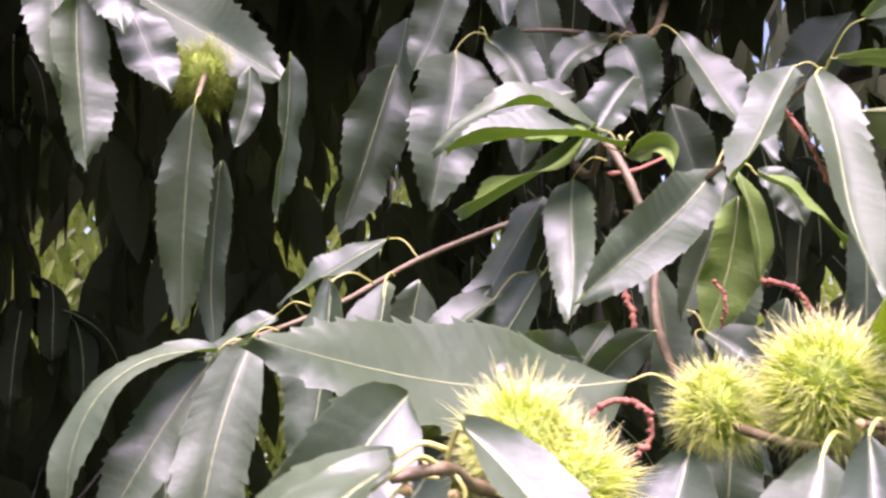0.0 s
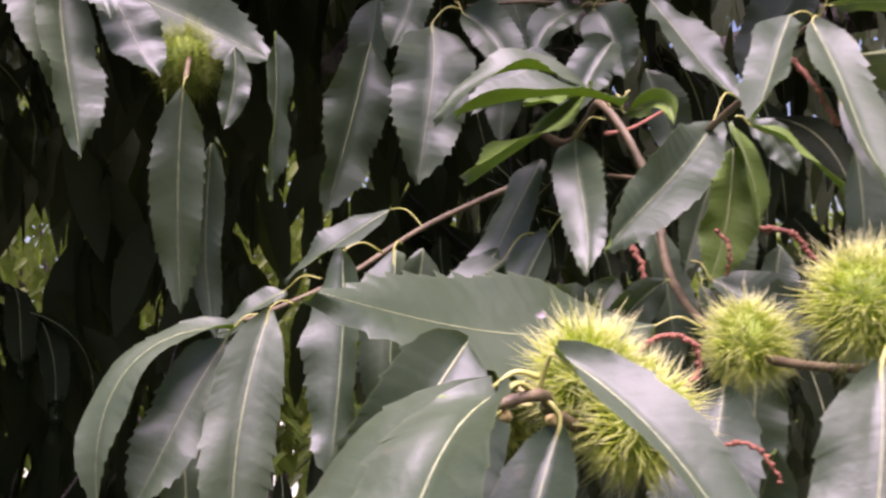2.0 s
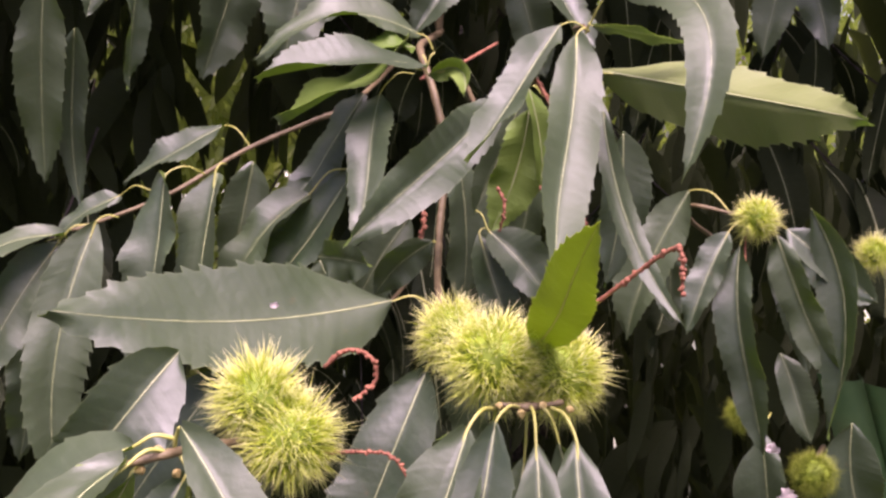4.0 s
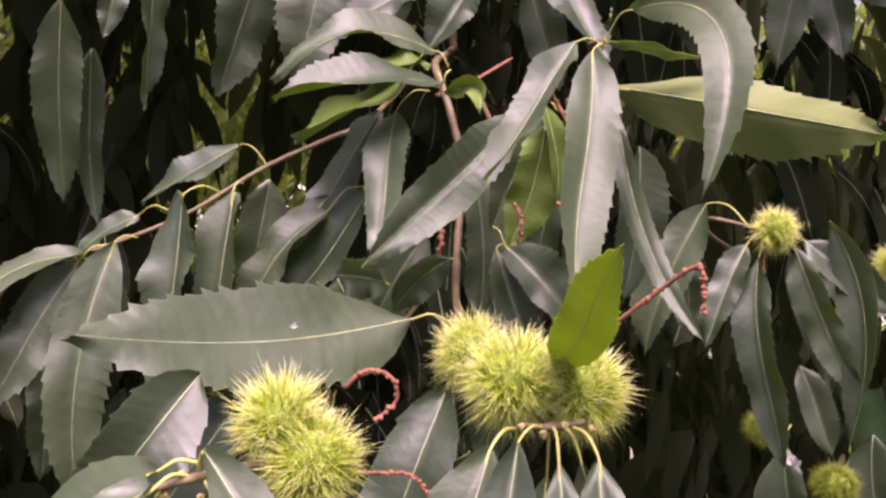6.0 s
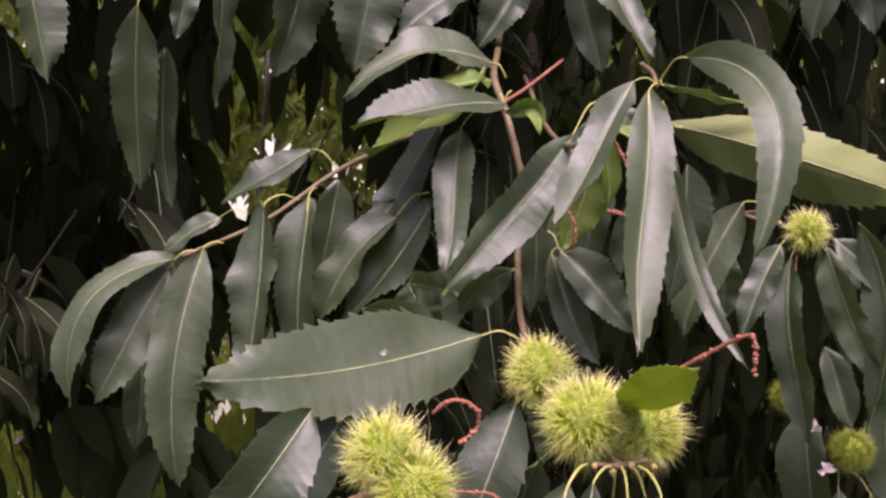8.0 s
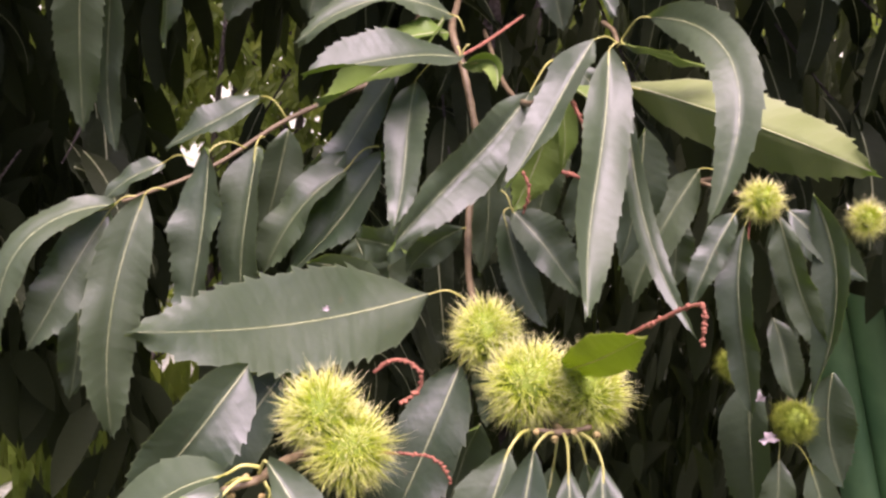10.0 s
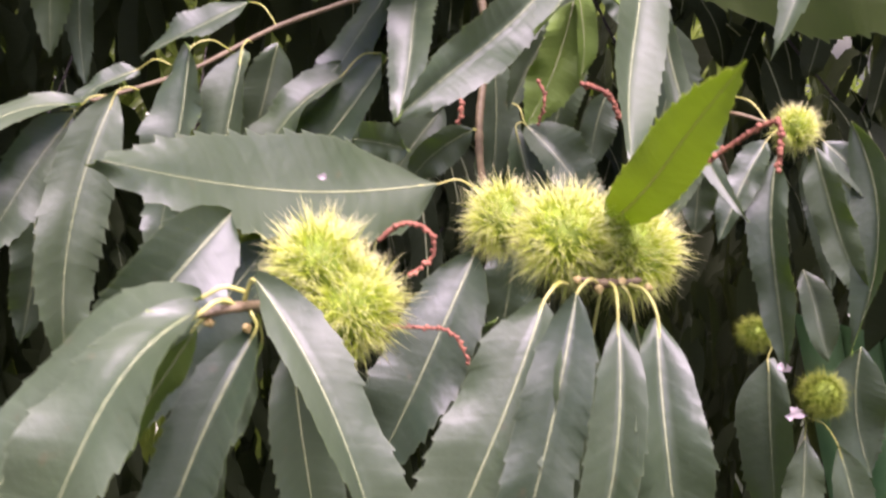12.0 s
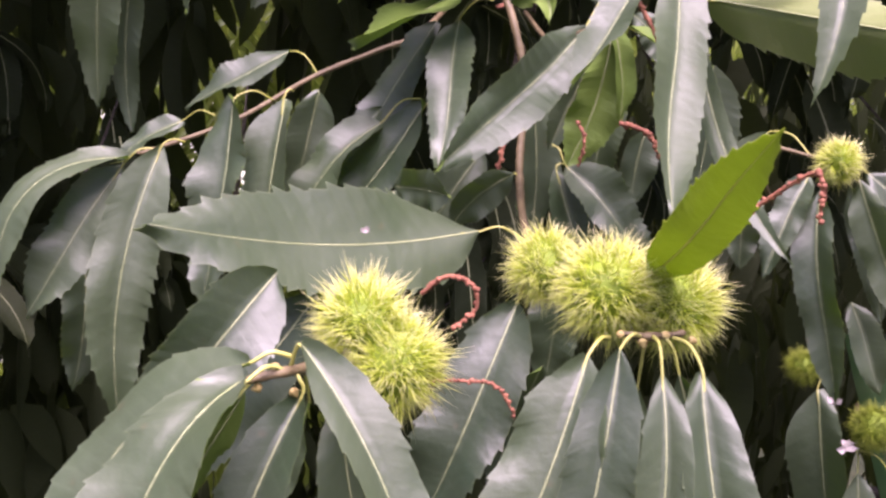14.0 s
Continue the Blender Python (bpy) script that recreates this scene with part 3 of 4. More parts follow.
cs = branch_at((0.107, 0.66, 1.813), "chestnut shoot with red-brown stalk and grey-green toothed leaves")
twig(cs, [(0.15, 1.25, 1.95), (0.135, 1.0, 1.88), (0.131, 0.895, 1.860)], [0.006, 0.005, 0.0032])
twig(cs, [(0.165, 0.72, 1.845), (0.130, 0.68, 1.825), (0.104, 0.645, 1.815)], [0.0012, 0.0014, 0.0016], CATKIN)
leaf(cs, (0.105, 0.600, 1.821), (0.056, 0.565, 1.824), (0.001, 0.550, 1.810), 0.046, -58, 16, (0.111, 0.600, 1.832))
leaf(cs, (0.107, 0.600, 1.818), (0.126, 0.590, 1.822), (0.129, 0.575, 1.804), 0.024, -40, 32, (0.103, 0.600, 1.830), under=True)
leaf(cs, (0.105, 0.660, 1.846), (0.050, 0.630, 1.856), (-0.008, 0.620, 1.823), 0.042, -55, 16, (0.113, 0.660, 1.835))
leaf(cs, (0.099, 0.630, 1.835), (0.074, 0.620, 1.834), (0.048, 0.610, 1.827), 0.031, -60, 16, None, under=True)
leaf(cs, (0.095, 0.640, 1.846), (0.057, 0.620, 1.810), (0.010, 0.610, 1.780), 0.060, -60, 16, None, under=True)
leaf(cs, (0.076, 0.600, 1.805), (0.071, 0.565, 1.767), (0.063, 0.530, 1.717), 0.031, -8, 19, (0.098, 0.615, 1.818))
leaf(cs, (0.151, 0.575, 1.803), (0.106, 0.520, 1.762), (0.057, 0.460, 1.723), 0.046, 10, 28, (0.175, 0.600, 1.826), pleat=0.012)
leaf(cs, (0.064, 0.660, 1.804), (0.041, 0.655, 1.762), (0.010, 0.650, 1.710), 0.036, -50, 9, None)
leaf(cs, (0.030, 0.620, 1.735), (0.005, 0.610, 1.713), (-0.028, 0.610, 1.654), 0.040, -45, 16, (0.055, 0.630, 1.752))
leaf(cs, (0.059, 0.610, 1.750), (0.033, 0.605, 1.711), (-0.011, 0.600, 1.655), 0.053, -42, 16, (0.080, 0.620, 1.763))
leaf(cs, (0.098, 0.620, 1.720), (0.077, 0.610, 1.688), (0.048, 0.610, 1.634), 0.037, 20, 12, None)
leaf(cs, (0.131, 0.660, 1.765), (0.142, 0.660, 1.711), (0.138, 0.660, 1.645), 0.039, 35, 12, None)
leaf(cs, (0.177, 0.620, 1.797), (0.173, 0.620, 1.762), (0.154, 0.620, 1.711), 0.038, 30, 12, None, under=True)
leaf(cs, (0.151, 0.600, 1.716), (0.172, 0.585, 1.696), (0.205, 0.580, 1.659), 0.038, 10, 19, (0.143, 0.610, 1.728))
leaf(cs, (0.193, 0.670, 1.763), (0.188, 0.670, 1.730), (0.181, 0.670, 1.679), 0.037, -20, 12, None)
leaf(cs, (0.218, 0.660, 1.738), (0.213, 0.660, 1.713), (0.211, 0.660, 1.680), 0.028, 20, 12, None)
leaf(cs, (0.039, 0.580, 1.696), (0.047, 0.575, 1.681), (0.063, 0.570, 1.657), 0.038, -30, 12, None)
leaf(cs, (0.025, 0.680, 1.742), (0.007, 0.680, 1.705), (-0.020, 0.680, 1.657), 0.033, 30, 9, None)
leaf(cs, (0.030, 0.640, 1.743), (0.010, 0.630, 1.721), (-0.021, 0.620, 1.686), 0.026, -20, 16, None)
leaf(cs, (0.040, 0.560, 1.702), (0.054, 0.550, 1.702), (0.074, 0.540, 1.700), 0.032, -40, 16, None)
leaf(cs, (0.145, 0.600, 1.714), (0.154, 0.590, 1.683), (0.181, 0.580, 1.635), 0.029, 12, 16, (0.154, 0.610, 1.714))
leaf(cs, (0.008, 0.550, 1.687), (0.031, 0.550, 1.683), (0.066, 0.550, 1.664), 0.026, -40, 16, None)

catkin(cs, [(0.106, 0.600, 1.748), (0.104, 0.592, 1.736), (0.107, 0.585, 1.724), (0.105, 0.585, 1.712)], 0.0015, seed=21)
catkin(cs, [(0.156, 0.600, 1.745), (0.160, 0.590, 1.734), (0.158, 0.590, 1.718)], 0.0011, seed=22)
catkin(cs, [(0.185, 0.605, 1.745), (0.201, 0.600, 1.741), (0.210, 0.600, 1.731), (0.216, 0.600, 1.722)], 0.0017, seed=23)

fa = branch_at((0.194, 0.520, 1.844), "chestnut shoot with a fan of long arching leaves")
twig(fa, [(0.194, 0.518, 1.845), (0.200, 0.56, 1.850), (0.204, 0.608, 1.851)], [0.0014, 0.0016, 0.002])
leaf(fa, (0.187, 0.510, 1.842), (0.173, 0.448, 1.783), (0.158, 0.368, 1.722), 0.035, 20, 19, (0.196, 0.520, 1.845))
leaf(fa, (0.178, 0.515, 1.847), (0.148, 0.472, 1.808), (0.119, 0.426, 1.772), 0.027, -22, 19, (0.195, 0.520, 1.845))
leaf(fa, (0.205, 0.490, 1.864), (0.225, 0.385, 1.835), (0.211, 0.365, 1.772), 0.027, 10, 12, (0.194, 0.520, 1.844))
leaf(fa, (0.193, 0.500, 1.847), (0.219, 0.485, 1.843), (0.252, 0.480, 1.837), 0.014, -62, 12, (0.194, 0.520, 1.843))
leaf(fa, (0.199, 0.510, 1.822), (0.258, 0.450, 1.812), (0.301, 0.380, 1.801), 0.050, 8, -28, (0.196, 0.530, 1.832), under=True, paled=True)
leaf(fa, (0.209, 0.535, 1.805), (0.213, 0.480, 1.745), (0.235, 0.420, 1.692), 0.015, -25, 12, (0.200, 0.525, 1.834))
leaf(fa, (0.231, 0.570, 1.786), (0.233, 0.570, 1.742), (0.225, 0.570, 1.684), 0.036, 20, 12, None)

sh = branch_at((0.205, 0.610, 1.851), "short chestnut side shoot with bright green leaf edges and red catkin")
twig(sh, [(0.15, 0.85, 1.82), (0.150, 0.70, 1.795), (0.146, 0.57, 1.799), (0.152, 0.525, 1.806), (0.160, 0.480, 1.816)], [0.002, 0.002, 0.0020, 0.0020, 0.0022])
catkin(sh, [(0.160, 0.479, 1.816), (0.169, 0.474, 1.800), (0.176, 0.468, 1.779)], 0.0013, seed=8)
leaf(sh, (0.183, 0.600, 1.807), (0.209, 0.600, 1.793), (0.239, 0.590, 1.747), 0.022, 50, 16, (0.174, 0.600, 1.813), under=True)
leaf(sh, (0.175, 0.610, 1.812), (0.184, 0.610, 1.781), (0.186, 0.610, 1.746), 0.021, 40, 16, None, under=True)
leaf(sh, (0.173, 0.630, 1.808), (0.162, 0.630, 1.770), (0.144, 0.630, 1.722), 0.032, 30, 16, None)
leaf(sh, (0.193, 0.630, 1.815), (0.206, 0.630, 1.805), (0.221, 0.630, 1.780), 0.023, 10, 16, None)

tp = branch_at((0.153, 0.870, 1.972), "upper chestnut branch with broad grey-green pleated leaves")
twig(tp, [(0.044, 0.890, 1.985), (0.10, 0.885, 1.985), (0.153, 0.870, 1.974), (0.182, 0.880, 1.981), (0.22, 1.0, 2.05)], [0.0015, 0.002, 0.0025, 0.003, 0.004])
leaf(tp, (0.012, 0.880, 1.968), (0.006, 0.860, 1.905), (-0.010, 0.850, 1.821), 0.073, 4, 16, (0.039, 0.890, 1.983))
leaf(tp, (0.038, 0.870, 1.973), (0.060, 0.855, 1.946), (0.074, 0.840, 1.893), 0.050, 10, 25, (0.033, 0.880, 1.986))
leaf(tp, (0.139, 0.860, 1.970), (0.117, 0.850, 1.958), (0.092, 0.840, 1.921), 0.035, -20, 19, (0.156, 0.870, 1.974))
leaf(tp, (0.148, 0.850, 1.965), (0.159, 0.840, 1.939), (0.166, 0.830, 1.897), 0.053, 0, 22, (0.164, 0.870, 1.975))
leaf(tp, (0.195, 0.840, 1.967), (0.217, 0.800, 1.906), (0.250, 0.760, 1.847), 0.048, 18, 19, (0.175, 0.870, 1.977))
leaf(tp, (0.150, 0.800, 1.921), (0.129, 0.790, 1.891), (0.099, 0.780, 1.849), 0.054, -12, 28, None)
leaf(tp, (0.101, 0.780, 1.904), (0.065, 0.770, 1.887), (0.029, 0.760, 1.858), 0.036, -35, 16, None)
leaf(tp, (-0.043, 0.930, 1.968), (-0.059, 0.920, 1.912), (-0.089, 0.910, 1.809), 0.066, 18, 16, None)
leaf(tp, (0.044, 0.860, 2.044), (0.049, 0.850, 2.011), (0.053, 0.840, 1.974), 0.033, 5, 16, None)
leaf(tp, (0.121, 0.860, 2.050), (0.135, 0.850, 2.012), (0.152, 0.840, 1.972), 0.049, 5, 16, None)
leaf(tp, (0.197, 0.880, 1.918), (0.211, 0.880, 1.875), (0.229, 0.880, 1.822), 0.045, 10, 16, None)
leaf(tp, (0.013, 0.900, 2.043), (-0.004, 0.900, 2.000), (-0.026, 0.900, 1.952), 0.051, 0, 16, None)
leaf(tp, (0.082, 0.900, 2.044), (0.087, 0.900, 1.990), (0.098, 0.900, 1.942), 0.040, 0, 16, None)
leaf(tp, (-0.034, 0.980, 2.028), (-0.043, 0.980, 1.982), (-0.058, 0.980, 1.930), 0.045, -20, 16, None)
leaf(tp, (0.084, 0.930, 1.963), (0.078, 0.930, 1.918), (0.069, 0.930, 1.868), 0.041, -10, 16, None)

lh = branch_at((-0.161, 0.740, 1.959), "hanging chestnut branch with a dull green bur and long pale leaves")
twig(lh, [(-0.177, 0.736, 1.888), (-0.182, 0.790, 1.925), (-0.205, 0.95, 1.985), (-0.23, 1.2, 2.06)], [0.002, 0.0024, 0.003, 0.004])
leaf(lh, (-0.178, 0.732, 1.882), (-0.189, 0.755, 1.808), (-0.194, 0.775, 1.722), 0.041, -12, 14, (-0.176, 0.737, 1.890))
leaf(lh, (-0.165, 0.760, 1.845), (-0.176, 0.790, 1.782), (-0.172, 0.795, 1.702), 0.032, -30, 12, None)
leaf(lh, (-0.262, 0.860, 2.012), (-0.188, 0.810, 1.957), (-0.116, 0.755, 1.904), 0.060, 14, 16, (-0.275, 0.880, 2.025))
leaf(lh, (-0.236, 0.700, 2.015), (-0.226, 0.690, 1.962), (-0.214, 0.680, 1.915), 0.046, 0, 16, None)
leaf(lh, (-0.254, 0.700, 1.950), (-0.247, 0.690, 1.888), (-0.236, 0.682, 1.824), 0.046, 24, 14, None)
leaf(lh, (-0.283, 0.710, 2.000), (-0.266, 0.700, 1.930), (-0.246, 0.690, 1.860), 0.048, 10, 14, None)
leaf(lh, (-0.228, 0.730, 1.955), (-0.212, 0.725, 1.922), (-0.190, 0.715, 1.885), 0.042, 10, 14, None)
leaf(lh, (-0.113, 0.750, 1.925), (-0.116, 0.750, 1.871), (-0.119, 0.750, 1.799), 0.033, 50, 16, None)
leaf(lh, (-0.145, 0.760, 1.917), (-0.146, 0.760, 1.890), (-0.154, 0.755, 1.854), 0.024, 25, 16, None)
bur(lh, [((-0.184, 0.785, 1.916), 0.021)], 0.012, 220, 9, dull=True)

ml = branch_at((-0.018, 0.655, 1.761), "slender chestnut twig with a row of hanging leaves")
twig(ml, [(-0.125, 0.605, 1.708), (-0.117, 0.610, 1.710), (-0.066, 0.625, 1.731), (-0.018, 0.655, 1.761), (0.025, 0.675, 1.781), (0.055, 0.70, 1.795), (0.09, 0.85, 1.83)], [0.0012, 0.0015, 0.0018, 0.002, 0.0022, 0.0023])
leaf(ml, (-0.132, 0.610, 1.703), (-0.178, 0.575, 1.690), (-0.202, 0.570, 1.605), 0.035, -50, 12, (-0.117, 0.610, 1.710))
leaf(ml, (-0.135, 0.610, 1.699), (-0.158, 0.590, 1.658), (-0.189, 0.580, 1.602), 0.040, -8, 12, (-0.114, 0.610, 1.711))
leaf(ml, (-0.109, 0.605, 1.714), (-0.124, 0.585, 1.661), (-0.130, 0.580, 1.536), 0.044, -8, 16, (-0.096, 0.612, 1.716))
leaf(ml, (-0.065, 0.615, 1.746), (-0.068, 0.595, 1.700), (-0.078, 0.585, 1.616), 0.045, -44, 16, (-0.042, 0.630, 1.745))
leaf(ml, (-0.035, 0.630, 1.747), (-0.039, 0.610, 1.700), (-0.041, 0.600, 1.628), 0.048, -48, 16, (-0.030, 0.645, 1.751))
leaf(ml, (-0.035, 0.670, 1.777), (-0.062, 0.665, 1.762), (-0.107, 0.670, 1.733), 0.031, -45, 16, (-0.014, 0.660, 1.761))
leaf(ml, (-0.104, 0.650, 1.727), (-0.126, 0.650, 1.715), (-0.148, 0.650, 1.697), 0.021, -50, 16, (-0.081, 0.640, 1.732))
leaf(ml, (-0.015, 0.680, 1.751), (-0.022, 0.680, 1.714), (-0.034, 0.680, 1.666), 0.038, 30, 12, None)
leaf(ml, (-0.175, 0.660, 1.643), (-0.173, 0.660, 1.595), (-0.182, 0.660, 1.526), 0.037, 20, 12, None)

rb = branch_at((0.307, 0.660, 1.728), "chestnut branch end with a small green bur and hanging leaves")
twig(rb, [(0.352, 0.630, 1.722), (0.328, 0.640, 1.728), (0.307, 0.660, 1.730), (0.345, 0.78, 1.705), (0.44, 1.0, 1.66), (0.57, 1.3, 1.60)], [0.0012, 0.0015, 0.0018, 0.0025, 0.004])
leaf(rb, (0.332, 0.620, 1.708), (0.332, 0.600, 1.641), (0.352, 0.595, 1.562), 0.033, -30, 19, (0.344, 0.630, 1.718))
leaf(rb, (0.323, 0.620, 1.717), (0.307, 0.610, 1.687), (0.291, 0.600, 1.647), 0.026, -15, 22, (0.340, 0.630, 1.723))
leaf(rb, (0.358, 0.620, 1.715), (0.375, 0.610, 1.668), (0.407, 0.600, 1.613), 0.030, -25, 19, (0.348, 0.630, 1.723))
leaf(rb, (0.368, 0.630, 1.719), (0.394, 0.620, 1.698), (0.432, 0.610, 1.670), 0.030, 20, 19, (0.349, 0.630, 1.725))
leaf(rb, (0.362, 0.640, 1.708), (0.379, 0.640, 1.668), (0.399, 0.640, 1.608), 0.026, -10, 19, None)
leaf(rb, (0.384, 0.660, 1.620), (0.393, 0.650, 1.593), (0.406, 0.640, 1.555), 0.028, 10, 19, None)
leaf(rb, (0.305, 0.660, 1.741), (0.285, 0.660, 1.701), (0.264, 0.660, 1.627), 0.043, -10, 19, (0.330, 0.640, 1.728))
leaf(rb, (0.381, 0.620, 1.735), (0.402, 0.600, 1.669), (0.392, 0.590, 1.576), 0.035, -25, 19, None)
leaf(rb, (0.296, 0.680, 1.696), (0.301, 0.680, 1.672), (0.304, 0.680, 1.637), 0.030, 0, 16, None)
leaf(rb, (0.387, 0.660, 1.708), (0.409, 0.660, 1.683), (0.452, 0.660, 1.660), 0.024, -20, 16, None)
bur(rb, [((0.344, 0.625, 1.726), 0.0105)], 0.0092, 130, 10)
bur(rb, [((0.495, 0.750, 1.684), 0.009)], 0.012, 100, 12)
catkin(rb, [(0.337, 0.625, 1.714), (0.337, 0.620, 1.691), (0.339, 0.615, 1.666)], 0.0007, seed=12)

lr = branch_at((0.437, 0.70, 1.485), "lower chestnut twig with an olive-green bur and hanging leaves")
twig(lr, [(0.426, 0.71, 1.489), (0.437, 0.705, 1.492), (0.465, 0.77, 1.475), (0.54, 0.93, 1.43), (0.70, 1.25, 1.34)], [0.0012, 0.0015, 0.002, 0.003, 0.004])
leaf(lr, (0.423, 0.780, 1.512), (0.434, 0.770, 1.446), (0.458, 0.770, 1.309), 0.061, -30, 12, (0.434, 0.790, 1.532))
leaf(lr, (0.434, 0.710, 1.465), (0.436, 0.700, 1.412), (0.439, 0.700, 1.326), 0.036, 10, 12, (0.435, 0.720, 1.481))
leaf(lr, (0.464, 0.710, 1.461), (0.482, 0.700, 1.413), (0.506, 0.700, 1.327), 0.036, 10, 12, (0.438, 0.720, 1.481))
leaf(lr, (0.485, 0.740, 1.540), (0.492, 0.740, 1.481), (0.517, 0.740, 1.421), 0.049, 10, 12, None)
bur(lr, [((0.437, 0.700, 1.508), 0.0145)], 0.0085, 190, 13, dull=True)
bur(lr, [((0.383, 0.725, 1.549), 0.010)], 0.008, 130, 14, dull=True)

ur = branch_at((0.488, 0.970, 1.987), "upper shaded chestnut branch with narrow hanging leaves")
twig(ur, [(0.488, 0.970, 1.987), (0.52, 1.05, 2.02), (0.55, 1.3, 2.15)], [0.0018, 0.0025, 0.004])
leaf(ur, (0.476, 0.950, 1.975), (0.470, 0.950, 1.926), (0.458, 0.950, 1.850), 0.045, 0, 16, (0.483, 0.960, 1.983))
leaf(ur, (0.488, 0.950, 1.972), (0.501, 0.940, 1.925), (0.517, 0.930, 1.860), 0.046, 10, 16, (0.486, 0.960, 1.984))
leaf(ur, (0.485, 0.970, 1.987), (0.444, 0.960, 2.003), (0.399, 0.950, 2.012), 0.037, -30, 16, None)
leaf(ur, (0.405, 1.000, 2.040), (0.367, 1.000, 1.992), (0.330, 1.000, 1.926), 0.066, -10, 16, None)
leaf(ur, (0.509, 0.970, 1.970), (0.546, 0.970, 1.946), (0.608, 0.970, 1.928), 0.043, -20, 16, None)


def petal(branch, at, size, seed):
    """A withered scrap of flower, thin and crumpled."""
    rng = random.Random(seed)
    o = np.array(branch.location)
    n = 9
    v, f = [], []
    for layer in (0.0, 0.0005):
        v.append(np.array(at) - o + (0, layer, 0))
        for k in range(n):
            a = 2 * math.pi * k / n
            r = size * rng.uniform(0.45, 1.0)
            v.append(np.array(at) - o + (r * math.cos(a), layer + rng.uniform(-0.4, 0.4) * size, r * math.sin(a) * 0.7))
    for k in range(n):
        f += [(0, 1 + k, 1 + (k + 1) % n), (n + 1, n + 2 + (k + 1) % n, n + 2 + k)]
    return mesh_object("petal", v, f, [PETAL], branch, "withered pale pink petal")


petal(lr, (0.415, 0.698, 1.492), 0.010, 1)
petal(lr, (0.401, 0.70, 1.53), 0.008, 2)
petal(fr, (0.0245, 0.4355, 1.6965), 0.0028, 3)


# ---- sprays hanging behind, their leaf colour darkened for shade ----
def hanging_leaf_mesh(seed):
    rng = random.Random(seed)
    drop, out = rng.uniform(0.13, 0.19), rng.uniform(0.02, 0.07)
    a = rng.uniform(0, 6.28)
    dx, dy = math.cos(a) * out, math.sin(a) * out
    verts, faces, uvs, slots, rib = blade((0, 0, 0), (dx, dy, -drop * 0.35), (dx * 1.3, dy * 1.3, -drop), rng.uniform(0.035, 0.05), rng.uniform(-40, 40), rng.uniform(4, 14), rng, 2, 3)
    return verts, faces, uvs, slots, rib


HANGING = []
for s in range(9):
    v, f, uv, sl, rib = hanging_leaf_mesh(100 + s)
    ob = mesh_object("leaf", v, f, [LEAF_SHADED, LEAF_SHADED], uvs=uv, slots=sl)
    rv, rf = tube(rib, [0.0011, 0.0008, 0.0003], 4)
    mr = mesh_object("midrib", rv, rf, [RIB])
    HANGING.append((ob.data, mr.data))
    bpy.data.objects.remove(mr)
    bpy.data.objects.remove(ob)


def back_spray(at, seed, count=8):
    rng = random.Random(seed)
    b = branch_at(at, "shaded chestnut branch with drooping toothed leaves, green darkened for shade", "shaded branches")
    a = rng.uniform(-0.6, 0.6)
    d = np.array((math.sin(a), -math.cos(a) * 0.7, -0.35))
    pts = [np.array(at) - d * 0.17 + np.array((0, 0, 0.05)), np.array(at) - d * 0.08 + np.array((0, 0, 0.02)), np.array(at), np.array(at) + d * 0.10]
    twig(b, pts, [0.0022, 0.002, 0.0017, 0.0012], BARK)
    for i in range(count):
        k = i / (count - 1)
        foot = (-0.12 + 0.24 * k) * d + np.array([rng.uniform(-0.02, 0.02) for _ in range(3)])
        blade_data, rib_data = rng.choice(HANGING)
        o = new("leaf", blade_data)
        o.parent = b
        o.location = foot + np.array((rng.uniform(-0.03, 0.03), rng.uniform(-0.03, 0.02), rng.uniform(-0.015, 0.01)))
        o.rotation_euler = (rng.uniform(-0.25, 0.25), rng.uniform(-0.3, 0.3), rng.uniform(-1.2, 1.2))
        o.scale = [rng.uniform(0.8, 1.15)] * 3
        r = new("midrib", rib_data)
        r.parent = o
    return b


SPRAY_RNG = random.Random(21)
for row, (y, count) in enumerate(((1.25, 7), (1.5, 10))):
    for i in range(count):
        for z in (1.35, 1.62, 1.90, 2.15):
            x = -0.62 * y / 0.95 + (i + SPRAY_RNG.uniform(0.1, 0.9)) * (1.40 * y / 0.95) / count
            zz = z + SPRAY_RNG.uniform(-0.1, 0.1)
            if GAP(x, y, zz - 0.06, 1.2) or GAP(x, y, zz - 0.14, 0.8) or (x / y > 0.44 and zz < 1.55):
                continue
            if (x < 0 and SPRAY_RNG.random() < 0.5) or (x > 0.15 and zz < 1.62 and SPRAY_RNG.random() < 0.85):
                continue
            back_spray((x, y + SPRAY_RNG.uniform(-0.08, 0.08), zz), SPRAY_RNG.randrange(9999), SPRAY_RNG.randint(5, 8))


